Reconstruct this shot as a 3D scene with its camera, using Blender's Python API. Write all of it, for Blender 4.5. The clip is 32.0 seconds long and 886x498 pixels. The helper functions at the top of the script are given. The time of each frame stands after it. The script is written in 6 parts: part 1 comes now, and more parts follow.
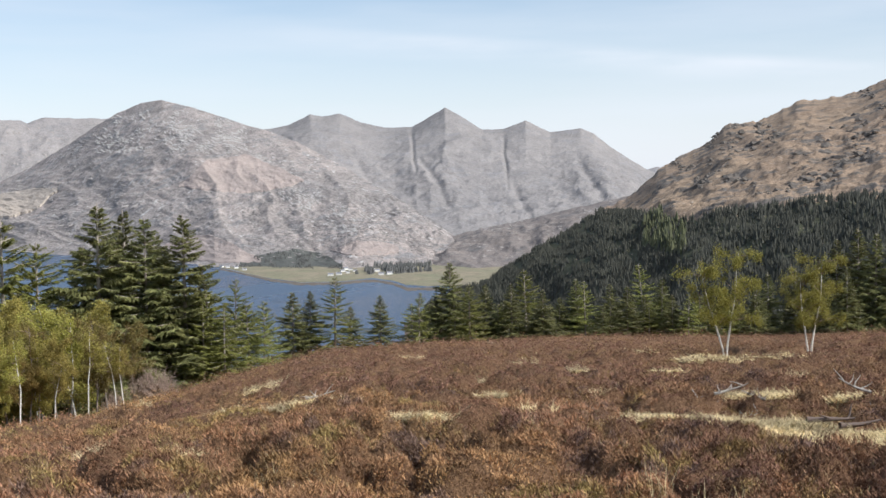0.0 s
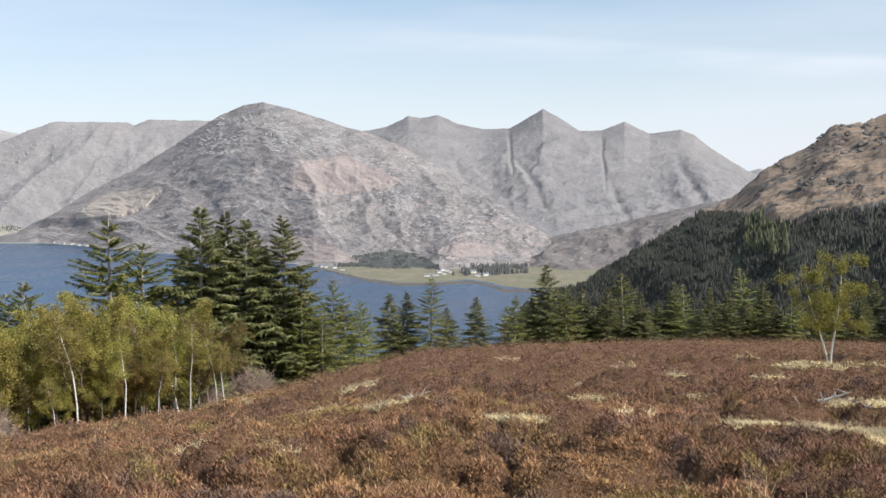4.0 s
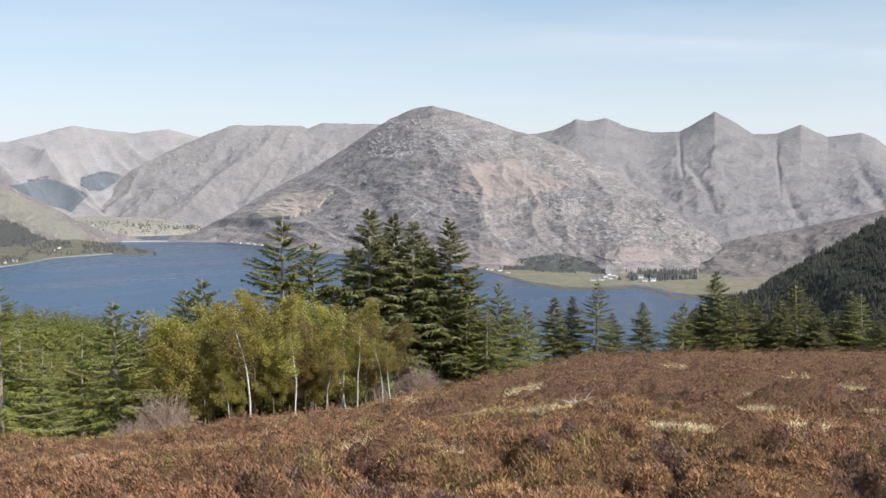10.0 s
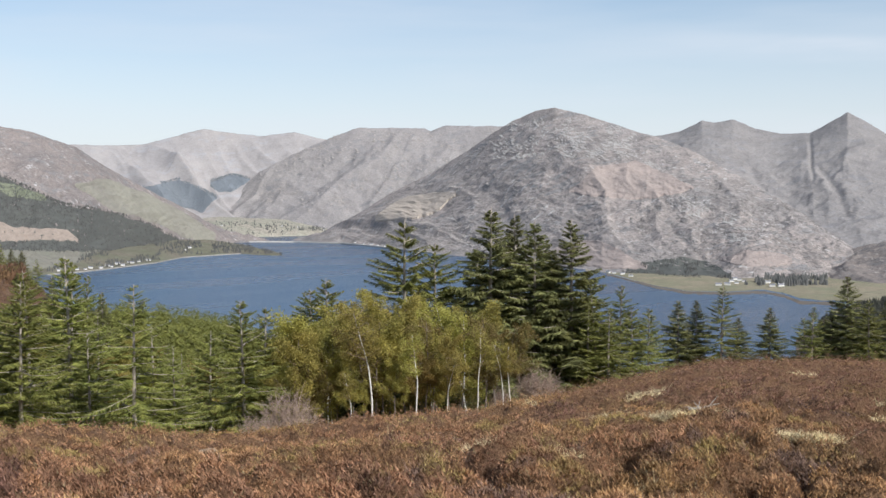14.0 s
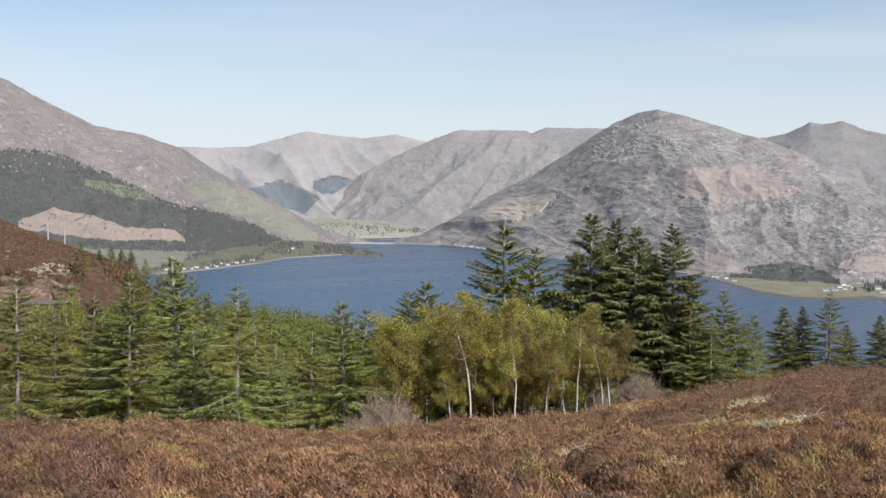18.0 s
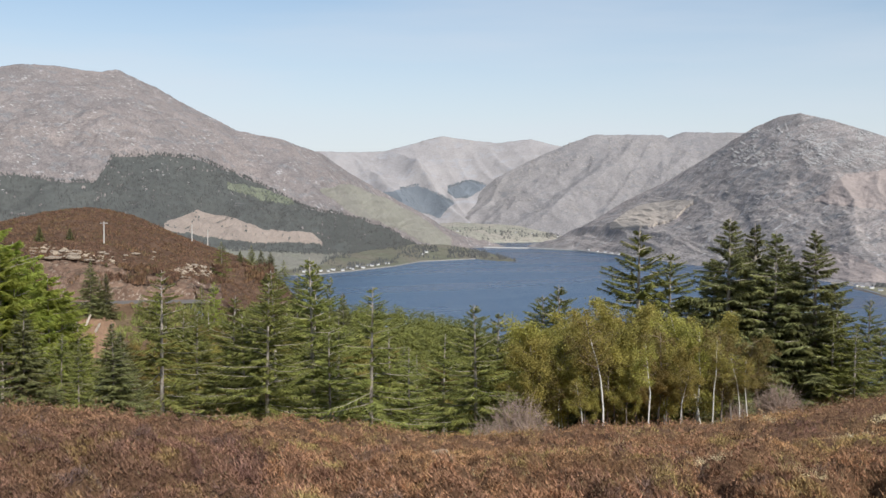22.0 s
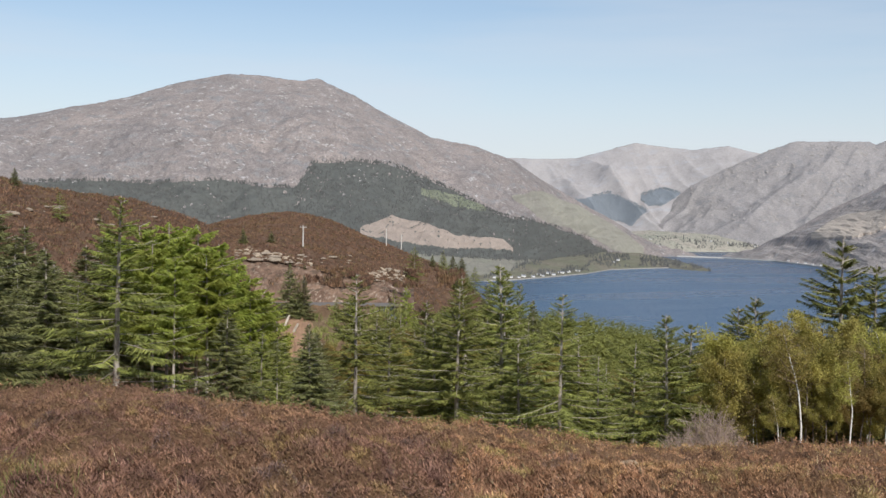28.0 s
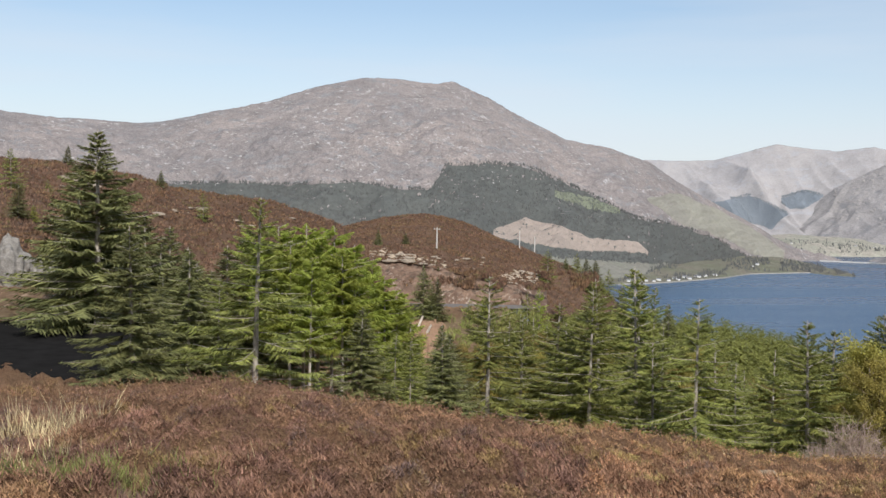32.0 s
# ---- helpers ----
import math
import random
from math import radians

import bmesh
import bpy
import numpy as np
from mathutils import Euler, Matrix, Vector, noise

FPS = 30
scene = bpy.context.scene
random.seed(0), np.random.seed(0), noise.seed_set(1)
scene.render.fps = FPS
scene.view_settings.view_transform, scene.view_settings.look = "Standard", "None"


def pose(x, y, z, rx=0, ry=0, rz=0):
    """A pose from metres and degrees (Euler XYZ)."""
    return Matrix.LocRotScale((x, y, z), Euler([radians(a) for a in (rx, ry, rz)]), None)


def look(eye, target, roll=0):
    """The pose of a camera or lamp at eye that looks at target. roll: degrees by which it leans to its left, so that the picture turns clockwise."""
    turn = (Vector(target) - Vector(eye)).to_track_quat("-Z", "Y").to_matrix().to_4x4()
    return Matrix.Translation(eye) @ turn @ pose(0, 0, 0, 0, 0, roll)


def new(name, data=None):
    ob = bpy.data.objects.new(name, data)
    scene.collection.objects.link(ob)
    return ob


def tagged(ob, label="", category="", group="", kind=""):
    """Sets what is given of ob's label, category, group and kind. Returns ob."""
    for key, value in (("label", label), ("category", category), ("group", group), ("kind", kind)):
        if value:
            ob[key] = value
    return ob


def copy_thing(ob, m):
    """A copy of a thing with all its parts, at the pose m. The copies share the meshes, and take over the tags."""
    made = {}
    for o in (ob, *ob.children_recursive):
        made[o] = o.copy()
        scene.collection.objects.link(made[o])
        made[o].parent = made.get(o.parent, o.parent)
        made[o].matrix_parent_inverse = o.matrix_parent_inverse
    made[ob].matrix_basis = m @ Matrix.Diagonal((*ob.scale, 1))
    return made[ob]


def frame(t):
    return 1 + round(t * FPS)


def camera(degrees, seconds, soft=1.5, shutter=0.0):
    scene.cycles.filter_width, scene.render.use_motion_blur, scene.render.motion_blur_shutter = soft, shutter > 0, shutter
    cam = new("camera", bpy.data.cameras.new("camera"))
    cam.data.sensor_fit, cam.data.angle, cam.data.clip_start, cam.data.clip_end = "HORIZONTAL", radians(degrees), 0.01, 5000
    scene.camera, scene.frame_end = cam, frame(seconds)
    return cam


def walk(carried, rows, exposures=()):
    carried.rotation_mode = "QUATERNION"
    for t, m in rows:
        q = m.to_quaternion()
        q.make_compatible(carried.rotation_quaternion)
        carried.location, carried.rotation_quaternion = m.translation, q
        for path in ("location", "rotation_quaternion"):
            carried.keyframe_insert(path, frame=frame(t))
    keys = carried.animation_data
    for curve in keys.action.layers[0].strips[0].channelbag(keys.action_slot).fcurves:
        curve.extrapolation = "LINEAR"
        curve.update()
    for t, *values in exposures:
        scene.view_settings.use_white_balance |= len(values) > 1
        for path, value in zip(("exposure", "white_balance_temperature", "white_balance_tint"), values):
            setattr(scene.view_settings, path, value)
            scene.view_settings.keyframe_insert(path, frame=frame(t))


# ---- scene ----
# ---- camera: it stands on the heath, 1.6 m above it, and pans from the hill at the right to the hill at the left ----
EYE = Vector((0.0, 0.0, 0.0))
PAN = [  # seconds, heading (clockwise from +y), tilt, lean, in degrees
    (0, 0.00, -3.10, -1.12), (0.5, -0.55, -3.09, -1.03), (1, -1.00, -3.08, -0.99), (1.5, -1.63, -3.06, -0.97),
    (2, -2.35, -3.02, -0.99), (2.5, -2.89, -3.00, -1.00), (3, -3.57, -2.99, -0.97), (3.5, -4.14, -2.97, -0.95),
    (5.5, -7.02, -2.85, -0.82), (6, -7.60, -2.84, -0.77), (6.5, -8.17, -2.82, -0.75), (7, -8.83, -2.79, -0.71),
    (7.5, -9.39, -2.78, -0.68), (8, -10.16, -2.75, -0.69), (8.5, -10.86, -2.73, -0.66), (9, -11.62, -2.71, -0.59),
    (9.5, -12.25, -2.70, -0.53), (10, -13.02, -2.68, -0.50), (10.5, -13.80, -2.67, -0.44), (11, -14.61, -2.65, -0.43),
    (11.5, -15.21, -2.63, -0.39), (12, -15.79, -2.61, -0.40), (12.5, -16.57, -2.59, -0.39), (13, -17.55, -2.56, -0.37),
    (13.5, -18.34, -2.55, -0.34), (14, -19.05, -2.53, -0.33), (14.5, -19.72, -2.51, -0.29), (16.5, -22.51, -2.44, -0.15),
    (17, -22.98, -2.43, -0.14), (17.5, -23.50, -2.41, -0.12), (18, -24.00, -2.40, -0.10), (18.5, -24.87, -2.37, -0.10),
    (19, -25.69, -2.36, -0.11), (19.5, -26.63, -2.33, -0.07), (20, -27.48, -2.31, -0.02), (20.5, -28.51, -2.27, 0.07),
    (21, -29.14, -2.26, 0.10), (21.5, -29.90, -2.20, 0.15), (22, -30.62, -2.18, 0.23), (22.5, -31.21, -2.14, 0.26),
    (23, -31.88, -2.06, 0.34), (23.5, -32.60, -2.02, 0.42), (24, -33.08, -2.01, 0.45), (24.5, -33.73, -1.98, 0.52),
    (25, -34.55, -1.97, 0.53), (25.5, -35.38, -1.97, 0.67), (27.5, -39.13, -1.93, 0.81), (28, -40.08, -1.93, 0.79),
    (28.5, -41.18, -1.92, 0.79), (29, -42.11, -1.92, 0.77), (29.5, -43.06, -1.92, 0.84), (30, -43.89, -1.91, 0.84),
    (30.5, -44.71, -1.92, 0.88), (31, -45.37, -1.91, 0.87), (31.5, -46.08, -1.91, 0.93), (32, -46.69, -1.92, 0.97),
]


def heading(az, el=0.0, r=1.0):
    """The point r metres away along the ground in the direction az, seen at the angle el."""
    a = radians(az)
    return Vector((r * math.sin(a), r * math.cos(a), r * math.tan(radians(el))))


cam = camera(42.0, 32.0, soft=1.5)
walk(cam, [(t, look(EYE, EYE + heading(az, el, 100.0), lean)) for t, az, el, lean in PAN],
     [(0.0, 0.42), (7.0, 0.38), (13.0, 0.28), (19.0, 0.20), (25.0, 0.13), (29.0, 0.13), (32.0, 0.22)])

# ---- sky and sun ----
SUN_AZ, SUN_EL = 118.0, 40.0
world = bpy.data.worlds.new("sky")
scene.world = world
world.use_nodes = True
wt = world.node_tree
sky = wt.nodes.new("ShaderNodeTexSky")
sky.sky_type, sky.sun_disc = "NISHITA", False
sky.sun_elevation, sky.sun_rotation = radians(SUN_EL), radians(SUN_AZ)
sky.air_density, sky.dust_density, sky.ozone_density = 1.0, 0.7, 2.6
bg = wt.nodes["Background"]
bg.inputs["Strength"].default_value = 0.107
# thin streaks of high cloud
tc = wt.nodes.new("ShaderNodeTexCoord")
mp = wt.nodes.new("ShaderNodeMapping")
mp.inputs["Scale"].default_value = (1.3, 1.3, 11.0)
mp.inputs["Rotation"].default_value = (0.09, -0.05, 0.35)
cn = wt.nodes.new("ShaderNodeTexNoise")
cn.inputs["Scale"].default_value, cn.inputs["Detail"].default_value, cn.inputs["Roughness"].default_value = 1.7, 6.0, 0.5
cr = wt.nodes.new("ShaderNodeMapRange")
cr.inputs["From Min"].default_value, cr.inputs["From Max"].default_value = 0.42, 0.78
cr.inputs["To Min"].default_value, cr.inputs["To Max"].default_value = 0.18, 0.66
cm = wt.nodes.new("ShaderNodeMix")
cm.data_type = "RGBA"
cm.inputs["B"].default_value = (5.6, 6.15, 6.9, 1)
wt.links.new(tc.outputs["Generated"], mp.inputs["Vector"])
wt.links.new(mp.outputs["Vector"], cn.inputs["Vector"])
wt.links.new(cn.outputs["Fac"], cr.inputs["Value"])
wt.links.new(cr.outputs["Result"], cm.inputs["Factor"])
wt.links.new(sky.outputs["Color"], cm.inputs["A"])
# one long feathered streak of cirrus, along a great circle
def sky_way(az, el):
    return heading(az, el).normalized()


def sky_dot(v):
    n = wt.nodes.new("ShaderNodeVectorMath")
    n.operation = "DOT_PRODUCT"
    n.inputs[1].default_value = v
    wt.links.new(tc.outputs["Generated"], n.inputs[0])
    return n.outputs["Value"]


def sky_span(value, lo, hi, smooth=True):
    n = wt.nodes.new("ShaderNodeMapRange")
    n.interpolation_type = "SMOOTHSTEP" if smooth else "LINEAR"
    n.inputs["From Min"].default_value, n.inputs["From Max"].default_value = lo, hi
    wt.links.new(value, n.inputs["Value"])
    return n.outputs["Result"]


def sky_times(a, b):
    n = wt.nodes.new("ShaderNodeMath")
    n.operation = "MULTIPLY"
    for i, v in enumerate((a, b)):
        if isinstance(v, float):
            n.inputs[i].default_value = v
        else:
            wt.links.new(v, n.inputs[i])
    return n.outputs["Value"]


across = sky_dot(sky_way(19.0, 5.2).cross(sky_way(-7.0, 7.6)).normalized())
streak = sky_times(sky_span(across, -0.022, 0.0), sky_span(across, 0.009, -0.002))
streak = sky_times(streak, sky_span(sky_dot(sky_way(9.0, 6.0)), math.cos(radians(19.0)), math.cos(radians(6.0))))
sp = wt.nodes.new("ShaderNodeMapping")
sp.inputs["Scale"].default_value = (4.0, 4.0, 22.0)
sp.inputs["Rotation"].default_value = (0.0, 0.09, 0.0)
sn = wt.nodes.new("ShaderNodeTexNoise")
sn.inputs["Scale"].default_value, sn.inputs["Detail"].default_value = 1.5, 7.0
wt.links.new(tc.outputs["Generated"], sp.inputs["Vector"])
wt.links.new(sp.outputs["Vector"], sn.inputs["Vector"])
streak = sky_times(sky_times(streak, sky_span(sn.outputs["Fac"], 0.25, 0.75)), 0.7)
sm = wt.nodes.new("ShaderNodeMix")
sm.data_type = "RGBA"
sm.inputs["B"].default_value = (6.5, 6.8, 7.4, 1)
wt.links.new(streak, sm.inputs["Factor"])
wt.links.new(cm.outputs["Result"], sm.inputs["A"])
# the paler band of air low in the sky
sz = wt.nodes.new("ShaderNodeSeparateXYZ")
hr = wt.nodes.new("ShaderNodeMapRange")
for key, v in (("From Min", 0.0), ("From Max", 0.17), ("To Min", 0.8), ("To Max", 0.0)):
    hr.inputs[key].default_value = v
hm = wt.nodes.new("ShaderNodeMix")
hm.data_type = "RGBA"
hm.inputs["B"].default_value = (6.35, 6.7, 7.45, 1)
wt.links.new(tc.outputs["Generated"], sz.inputs["Vector"])
wt.links.new(sz.outputs["Z"], hr.inputs["Value"])
wt.links.new(hr.outputs["Result"], hm.inputs["Factor"])
wt.links.new(sm.outputs["Result"], hm.inputs["A"])
wt.links.new(hm.outputs["Result"], bg.inputs["Color"])

sun = new("sun", bpy.data.lights.new("sun", "SUN"))
sun.data.energy, sun.data.angle, sun.data.color = 3.6, radians(0.53), (1.0, 0.98, 0.955)
sun.matrix_world = look(heading(SUN_AZ, SUN_EL, 400.0), (0, 0, 0))

# ---- materials ----
def material(name, rough=0.9, spec=0.2):
    m = bpy.data.materials.new(name)
    m.use_nodes = True
    b = m.node_tree.nodes["Principled BSDF"]
    b.inputs["Roughness"].default_value = rough
    b.inputs["Specular IOR Level"].default_value = spec
    return m, m.node_tree, b


def noise_node(nt, vec, scale, detail=6.0, rough=0.55, kind="noise"):
    n = nt.nodes.new("ShaderNodeTexVoronoi" if kind == "voronoi" else "ShaderNodeTexNoise")
    n.inputs["Scale"].default_value = scale
    if kind == "noise":
        n.inputs["Detail"].default_value, n.inputs["Roughness"].default_value = detail, rough
    nt.links.new(vec, n.inputs["Vector"])
    return n.outputs["Distance"] if kind == "voronoi" else n.outputs["Fac"]


def coords(nt, scale=(1, 1, 1), rot=(0, 0, 0)):
    c = nt.nodes.new("ShaderNodeTexCoord")
    q = nt.nodes.new("ShaderNodeMapping")
    q.inputs["Rotation"].default_value = rot
    p = nt.nodes.new("ShaderNodeMapping")
    p.inputs["Scale"].default_value = scale
    nt.links.new(c.outputs["Object"], q.inputs["Vector"])
    nt.links.new(q.outputs["Vector"], p.inputs["Vector"])
    return p.outputs["Vector"]


def span(nt, value, lo, hi, a=0.0, b=1.0):
    n = nt.nodes.new("ShaderNodeMapRange")
    for key, v in (("From Min", lo), ("From Max", hi), ("To Min", a), ("To Max", b)):
        n.inputs[key].default_value = v
    nt.links.new(value, n.inputs["Value"])
    return n.outputs["Result"]


def mix(nt, fac, a, b, blend="MIX"):
    n = nt.nodes.new("ShaderNodeMix")
    n.data_type, n.blend_type = "RGBA", blend
    for key, v in (("Factor", fac), ("A", a), ("B", b)):
        if isinstance(v, (int, float)):
            n.inputs[key].default_value = v
        elif isinstance(v, tuple):
            n.inputs[key].default_value = (*v, 1)
        else:
            nt.links.new(v, n.inputs[key])
    return n.outputs["Result"]


def bump(nt, b, height, strength, dist):
    n = nt.nodes.new("ShaderNodeBump")
    n.inputs["Strength"].default_value, n.inputs["Distance"].default_value = strength, dist
    nt.links.new(height, n.inputs["Height"])
    nt.links.new(n.outputs["Normal"], b.inputs["Normal"])


def hill_material(name, grass, heather, rock, unit, rocky=0.5, rot=0.5, blotch=0.8, grain=0.75, crag=None, streak=0.5, fleck=30.0, crag_size=9.0, relief=0.013, craggy=0.545):
    """Grass, heather and bare rock in patches; unit is the size of the large patches in metres."""
    m, nt, b = material(name, 0.95, 0.1)
    v = coords(nt)
    big = noise_node(nt, v, 1 / unit, 8, 0.6)
    mid = noise_node(nt, coords(nt, (0.75, 0.8, 1.1), (0.2, rot, 0.0)), 7 / unit, 8, 0.65)
    fine = noise_node(nt, coords(nt, (streak, 0.8, 1.3), (0.1, rot, 0.2)), fleck / unit, 8, 0.7)
    c = mix(nt, span(nt, big, 0.36, 0.64), grass, heather)
    c = mix(nt, span(nt, mid, 0.42, 0.66, 0.0, blotch), c, tuple(0.60 * x for x in heather))
    bare = nt.nodes.new("ShaderNodeMath")
    bare.operation = "MULTIPLY"
    nt.links.new(span(nt, fine, 0.72 - 0.26 * rocky, 0.77 - 0.18 * rocky), bare.inputs[0])
    nt.links.new(span(nt, noise_node(nt, v, 2.6 / unit, 5, 0.6), 0.42, 0.58, 0.12, 1.0), bare.inputs[1])
    c = mix(nt, bare.outputs["Value"], c, rock)
    if crag:
        dark = noise_node(nt, coords(nt, (0.55, 0.8, 1.7), (0.1, 0.4 * rot, 0.0)), crag_size / unit, 7, 0.7)
        c = mix(nt, span(nt, dark, craggy, craggy + 0.05, 0.0, 0.9), c, crag)
    grit = noise_node(nt, coords(nt, (0.6, 1, 1.2), (0.0, rot, 0.0)), 85 / unit, 5, 0.75)
    c = mix(nt, grain, c, mix(nt, span(nt, grit, 0.3, 0.7), (0.5, 0.5, 0.5), (1.45, 1.45, 1.45)), "MULTIPLY")
    nt.links.new(c, b.inputs["Base Color"])
    bump(nt, b, fine, 1.0, unit * relief)
    return m


def leaf_material(name, a, c2, glow=0.25, unit=1.6, vary=0.32, hue=0.008, light=0.2):
    """Needles or leaves: two tones in clumps, a shade of its own for each tree, light passing through."""
    m, nt, b = material(name, 0.65, 0.25)
    v = coords(nt)
    col = mix(nt, span(nt, noise_node(nt, v, unit, 3), 0.35, 0.65), a, c2)
    info = nt.nodes.new("ShaderNodeObjectInfo")
    hs = nt.nodes.new("ShaderNodeHueSaturation")
    nt.links.new(span(nt, info.outputs["Random"], 0, 1, 1 - light, 1 + light), hs.inputs["Value"])
    nt.links.new(span(nt, info.outputs["Random"], 0, 1, 0.5 - hue, 0.5 + hue), hs.inputs["Hue"])
    nt.links.new(col, hs.inputs["Color"])
    geo = nt.nodes.new("ShaderNodeNewGeometry")
    isl = mix(nt, 1.0, hs.outputs["Color"], mix(nt, geo.outputs["Random Per Island"], (1 - vary,) * 3, (1 + vary,) * 3), "MULTIPLY")
    nt.links.new(isl, b.inputs["Base Color"])
    tr = nt.nodes.new("ShaderNodeBsdfTranslucent")
    nt.links.new(isl, tr.inputs["Color"])
    ms = nt.nodes.new("ShaderNodeMixShader")
    ms.inputs["Fac"].default_value = glow
    out = nt.nodes["Material Output"]
    nt.links.new(b.outputs["BSDF"], ms.inputs[1])
    nt.links.new(tr.outputs["BSDF"], ms.inputs[2])
    nt.links.new(ms.outputs["Shader"], out.inputs["Surface"])
    return m


def bark_material(name, light, dark, unit, stretch=0.25, cut=0.55):
    m, nt, b = material(name, 0.85, 0.2)
    n = noise_node(nt, coords(nt, (1, 1, stretch)), unit, 5, 0.6)
    nt.links.new(mix(nt, span(nt, n, cut - 0.06, cut + 0.12), light, dark), b.inputs["Base Color"])
    bump(nt, b, n, 0.5, 0.02)
    return m


def ground_material():
    """Heath: brown heather with paler grass and dark hollows, at a few sizes."""
    m, nt, b = material("heath", 0.95, 0.1)
    v = coords(nt)
    big = noise_node(nt, v, 0.12, 6, 0.6)
    mid = noise_node(nt, v, 0.9, 6, 0.6)
    fine = noise_node(nt, coords(nt, (1, 1, 0.45)), 24.0, 6, 0.75)
    c = mix(nt, span(nt, mid, 0.35, 0.65), (0.195, 0.11, 0.066), (0.25, 0.148, 0.082))
    c = mix(nt, span(nt, big, 0.55, 0.72, 0, 0.6), c, (0.18, 0.125, 0.06))
    c = mix(nt, 0.95, c, mix(nt, span(nt, fine, 0.32, 0.68), (0.3, 0.3, 0.3), (1.5, 1.5, 1.5)), "MULTIPLY")
    nt.links.new(c, b.inputs["Base Color"])
    bump(nt, b, fine, 1.0, 0.08)
    return m


def water_material():
    m, nt, b = material("loch_water", 0.16, 0.5)
    v = coords(nt, (1, 1, 1), (0, 0, 0.6))
    far = noise_node(nt, coords(nt, (1.0, 0.22, 1), (0, 0, 0.4)), 0.006, 5, 0.6)
    nt.links.new(mix(nt, span(nt, far, 0.35, 0.65), (0.018, 0.054, 0.112), (0.03, 0.08, 0.148)), b.inputs["Base Color"])
    nt.links.new(span(nt, far, 0.3, 0.7, 0.2, 0.34), b.inputs["Roughness"])
    bump(nt, b, noise_node(nt, v, 0.35, 6, 0.7), 0.7, 1.2)
    return m


def plain(name, colour, rough=0.8, unit=3.0, vary=0.3, spec=0.3):
    m, nt, b = material(name, rough, spec)
    n = noise_node(nt, coords(nt), unit, 5, 0.6)
    lo, hi = tuple(x * (1 - vary) for x in colour), tuple(min(1, x * (1 + vary)) for x in colour)
    nt.links.new(mix(nt, span(nt, n, 0.3, 0.7), lo, hi), b.inputs["Base Color"])
    bump(nt, b, n, 0.3, 0.1 / unit)
    return m


HEATH = ground_material()
WATER = water_material()
SPRUCE = leaf_material("spruce_needles", (0.155, 0.168, 0.04), (0.272, 0.268, 0.072), 0.12, 1.6, 0.4)
DARK_SPRUCE = leaf_material("dark_spruce_needles", (0.138, 0.142, 0.056), (0.23, 0.224, 0.083), 0.16)
LARCH = leaf_material("larch_needles", (0.30, 0.34, 0.06), (0.42, 0.45, 0.10), 0.45, 1.2, 0.32, 0.008, 0.12)
BIRCH = leaf_material("birch_leaves", (0.272, 0.228, 0.064), (0.418, 0.342, 0.096), 0.42, 0.8, 0.4, 0.024, 0.22)
YELLOW_BIRCH = leaf_material("yellow_birch_leaves", (0.25, 0.23, 0.055), (0.345, 0.31, 0.078), 0.42, 0.8, 0.35)
BRONZE = leaf_material("bronze_birch_leaves", (0.22, 0.15, 0.055), (0.20, 0.17, 0.05), 0.3)
FOREST = leaf_material("hill_conifers", (0.062, 0.064, 0.05), (0.08, 0.081, 0.062), 0.1, 0.02, 0.15)
# the next two needle colours are greyed and blued to paint in aerial haze
HAZED_WOOD = leaf_material("hazed_conifers", (0.112, 0.112, 0.106), (0.128, 0.127, 0.118), 0.1, 0.008, 0.1)
HAZED_BLUE_WOOD = leaf_material("hazed_blue_conifers", (0.205, 0.23, 0.25), (0.215, 0.24, 0.26), 0.05, 0.004, 0.06)
PALE_TWIGS = bark_material("pale_twigs", (0.42, 0.315, 0.25), (0.29, 0.21, 0.17), 3.0, 1.0)
TWIGS = bark_material("bare_twigs", (0.30, 0.22, 0.165), (0.20, 0.148, 0.115), 3.0, 1.0)
WHITE_BARK = bark_material("birch_bark", (0.74, 0.70, 0.62), (0.12, 0.10, 0.085), 5.0, 1.8, 0.60)
# birch bark darkened to brown, painting stems that stand in shade
SHADED_BARK = bark_material("shaded_bark", (0.26, 0.215, 0.18), (0.13, 0.105, 0.09), 6.0, 0.6)
GREY_BARK = bark_material("spruce_bark", (0.46, 0.40, 0.335), (0.22, 0.18, 0.15), 6.0, 0.3)

# ---- noise and meshes from arrays ----
def lattice(ix, iy, seed):
    h = (ix.astype(np.int64) * 374761393 + iy.astype(np.int64) * 668265263 + seed * 974634777) & 0xFFFFFFFF
    h = ((h ^ (h >> 13)) * 1274126177) & 0xFFFFFFFF
    return ((h ^ (h >> 16)) & 0xFFFF) / 65535.0


def value_noise(x, y, seed=0):
    ix, iy = np.floor(x), np.floor(y)
    fx, fy = x - ix, y - iy
    fx, fy = fx * fx * fx * (fx * (fx * 6 - 15) + 10), fy * fy * fy * (fy * (fy * 6 - 15) + 10)
    a, b = lattice(ix, iy, seed), lattice(ix + 1, iy, seed)
    c, d = lattice(ix, iy + 1, seed), lattice(ix + 1, iy + 1, seed)
    return ((a + (b - a) * fx) * (1 - fy) + (c + (d - c) * fx) * fy) * 2 - 1


def fbm(x, y, octaves=5, seed=0, gain=0.5, ridged=False):
    total, amp, norm = 0.0, 1.0, 0.0
    for o in range(octaves):
        n = value_noise(x * 2 ** o + 17.3 * o, y * 2 ** o - 9.1 * o, seed + o)
        total = total + amp * ((1 - 2 * np.abs(n)) if ridged else n)
        norm, amp = norm + amp, amp * gain
    return total / norm


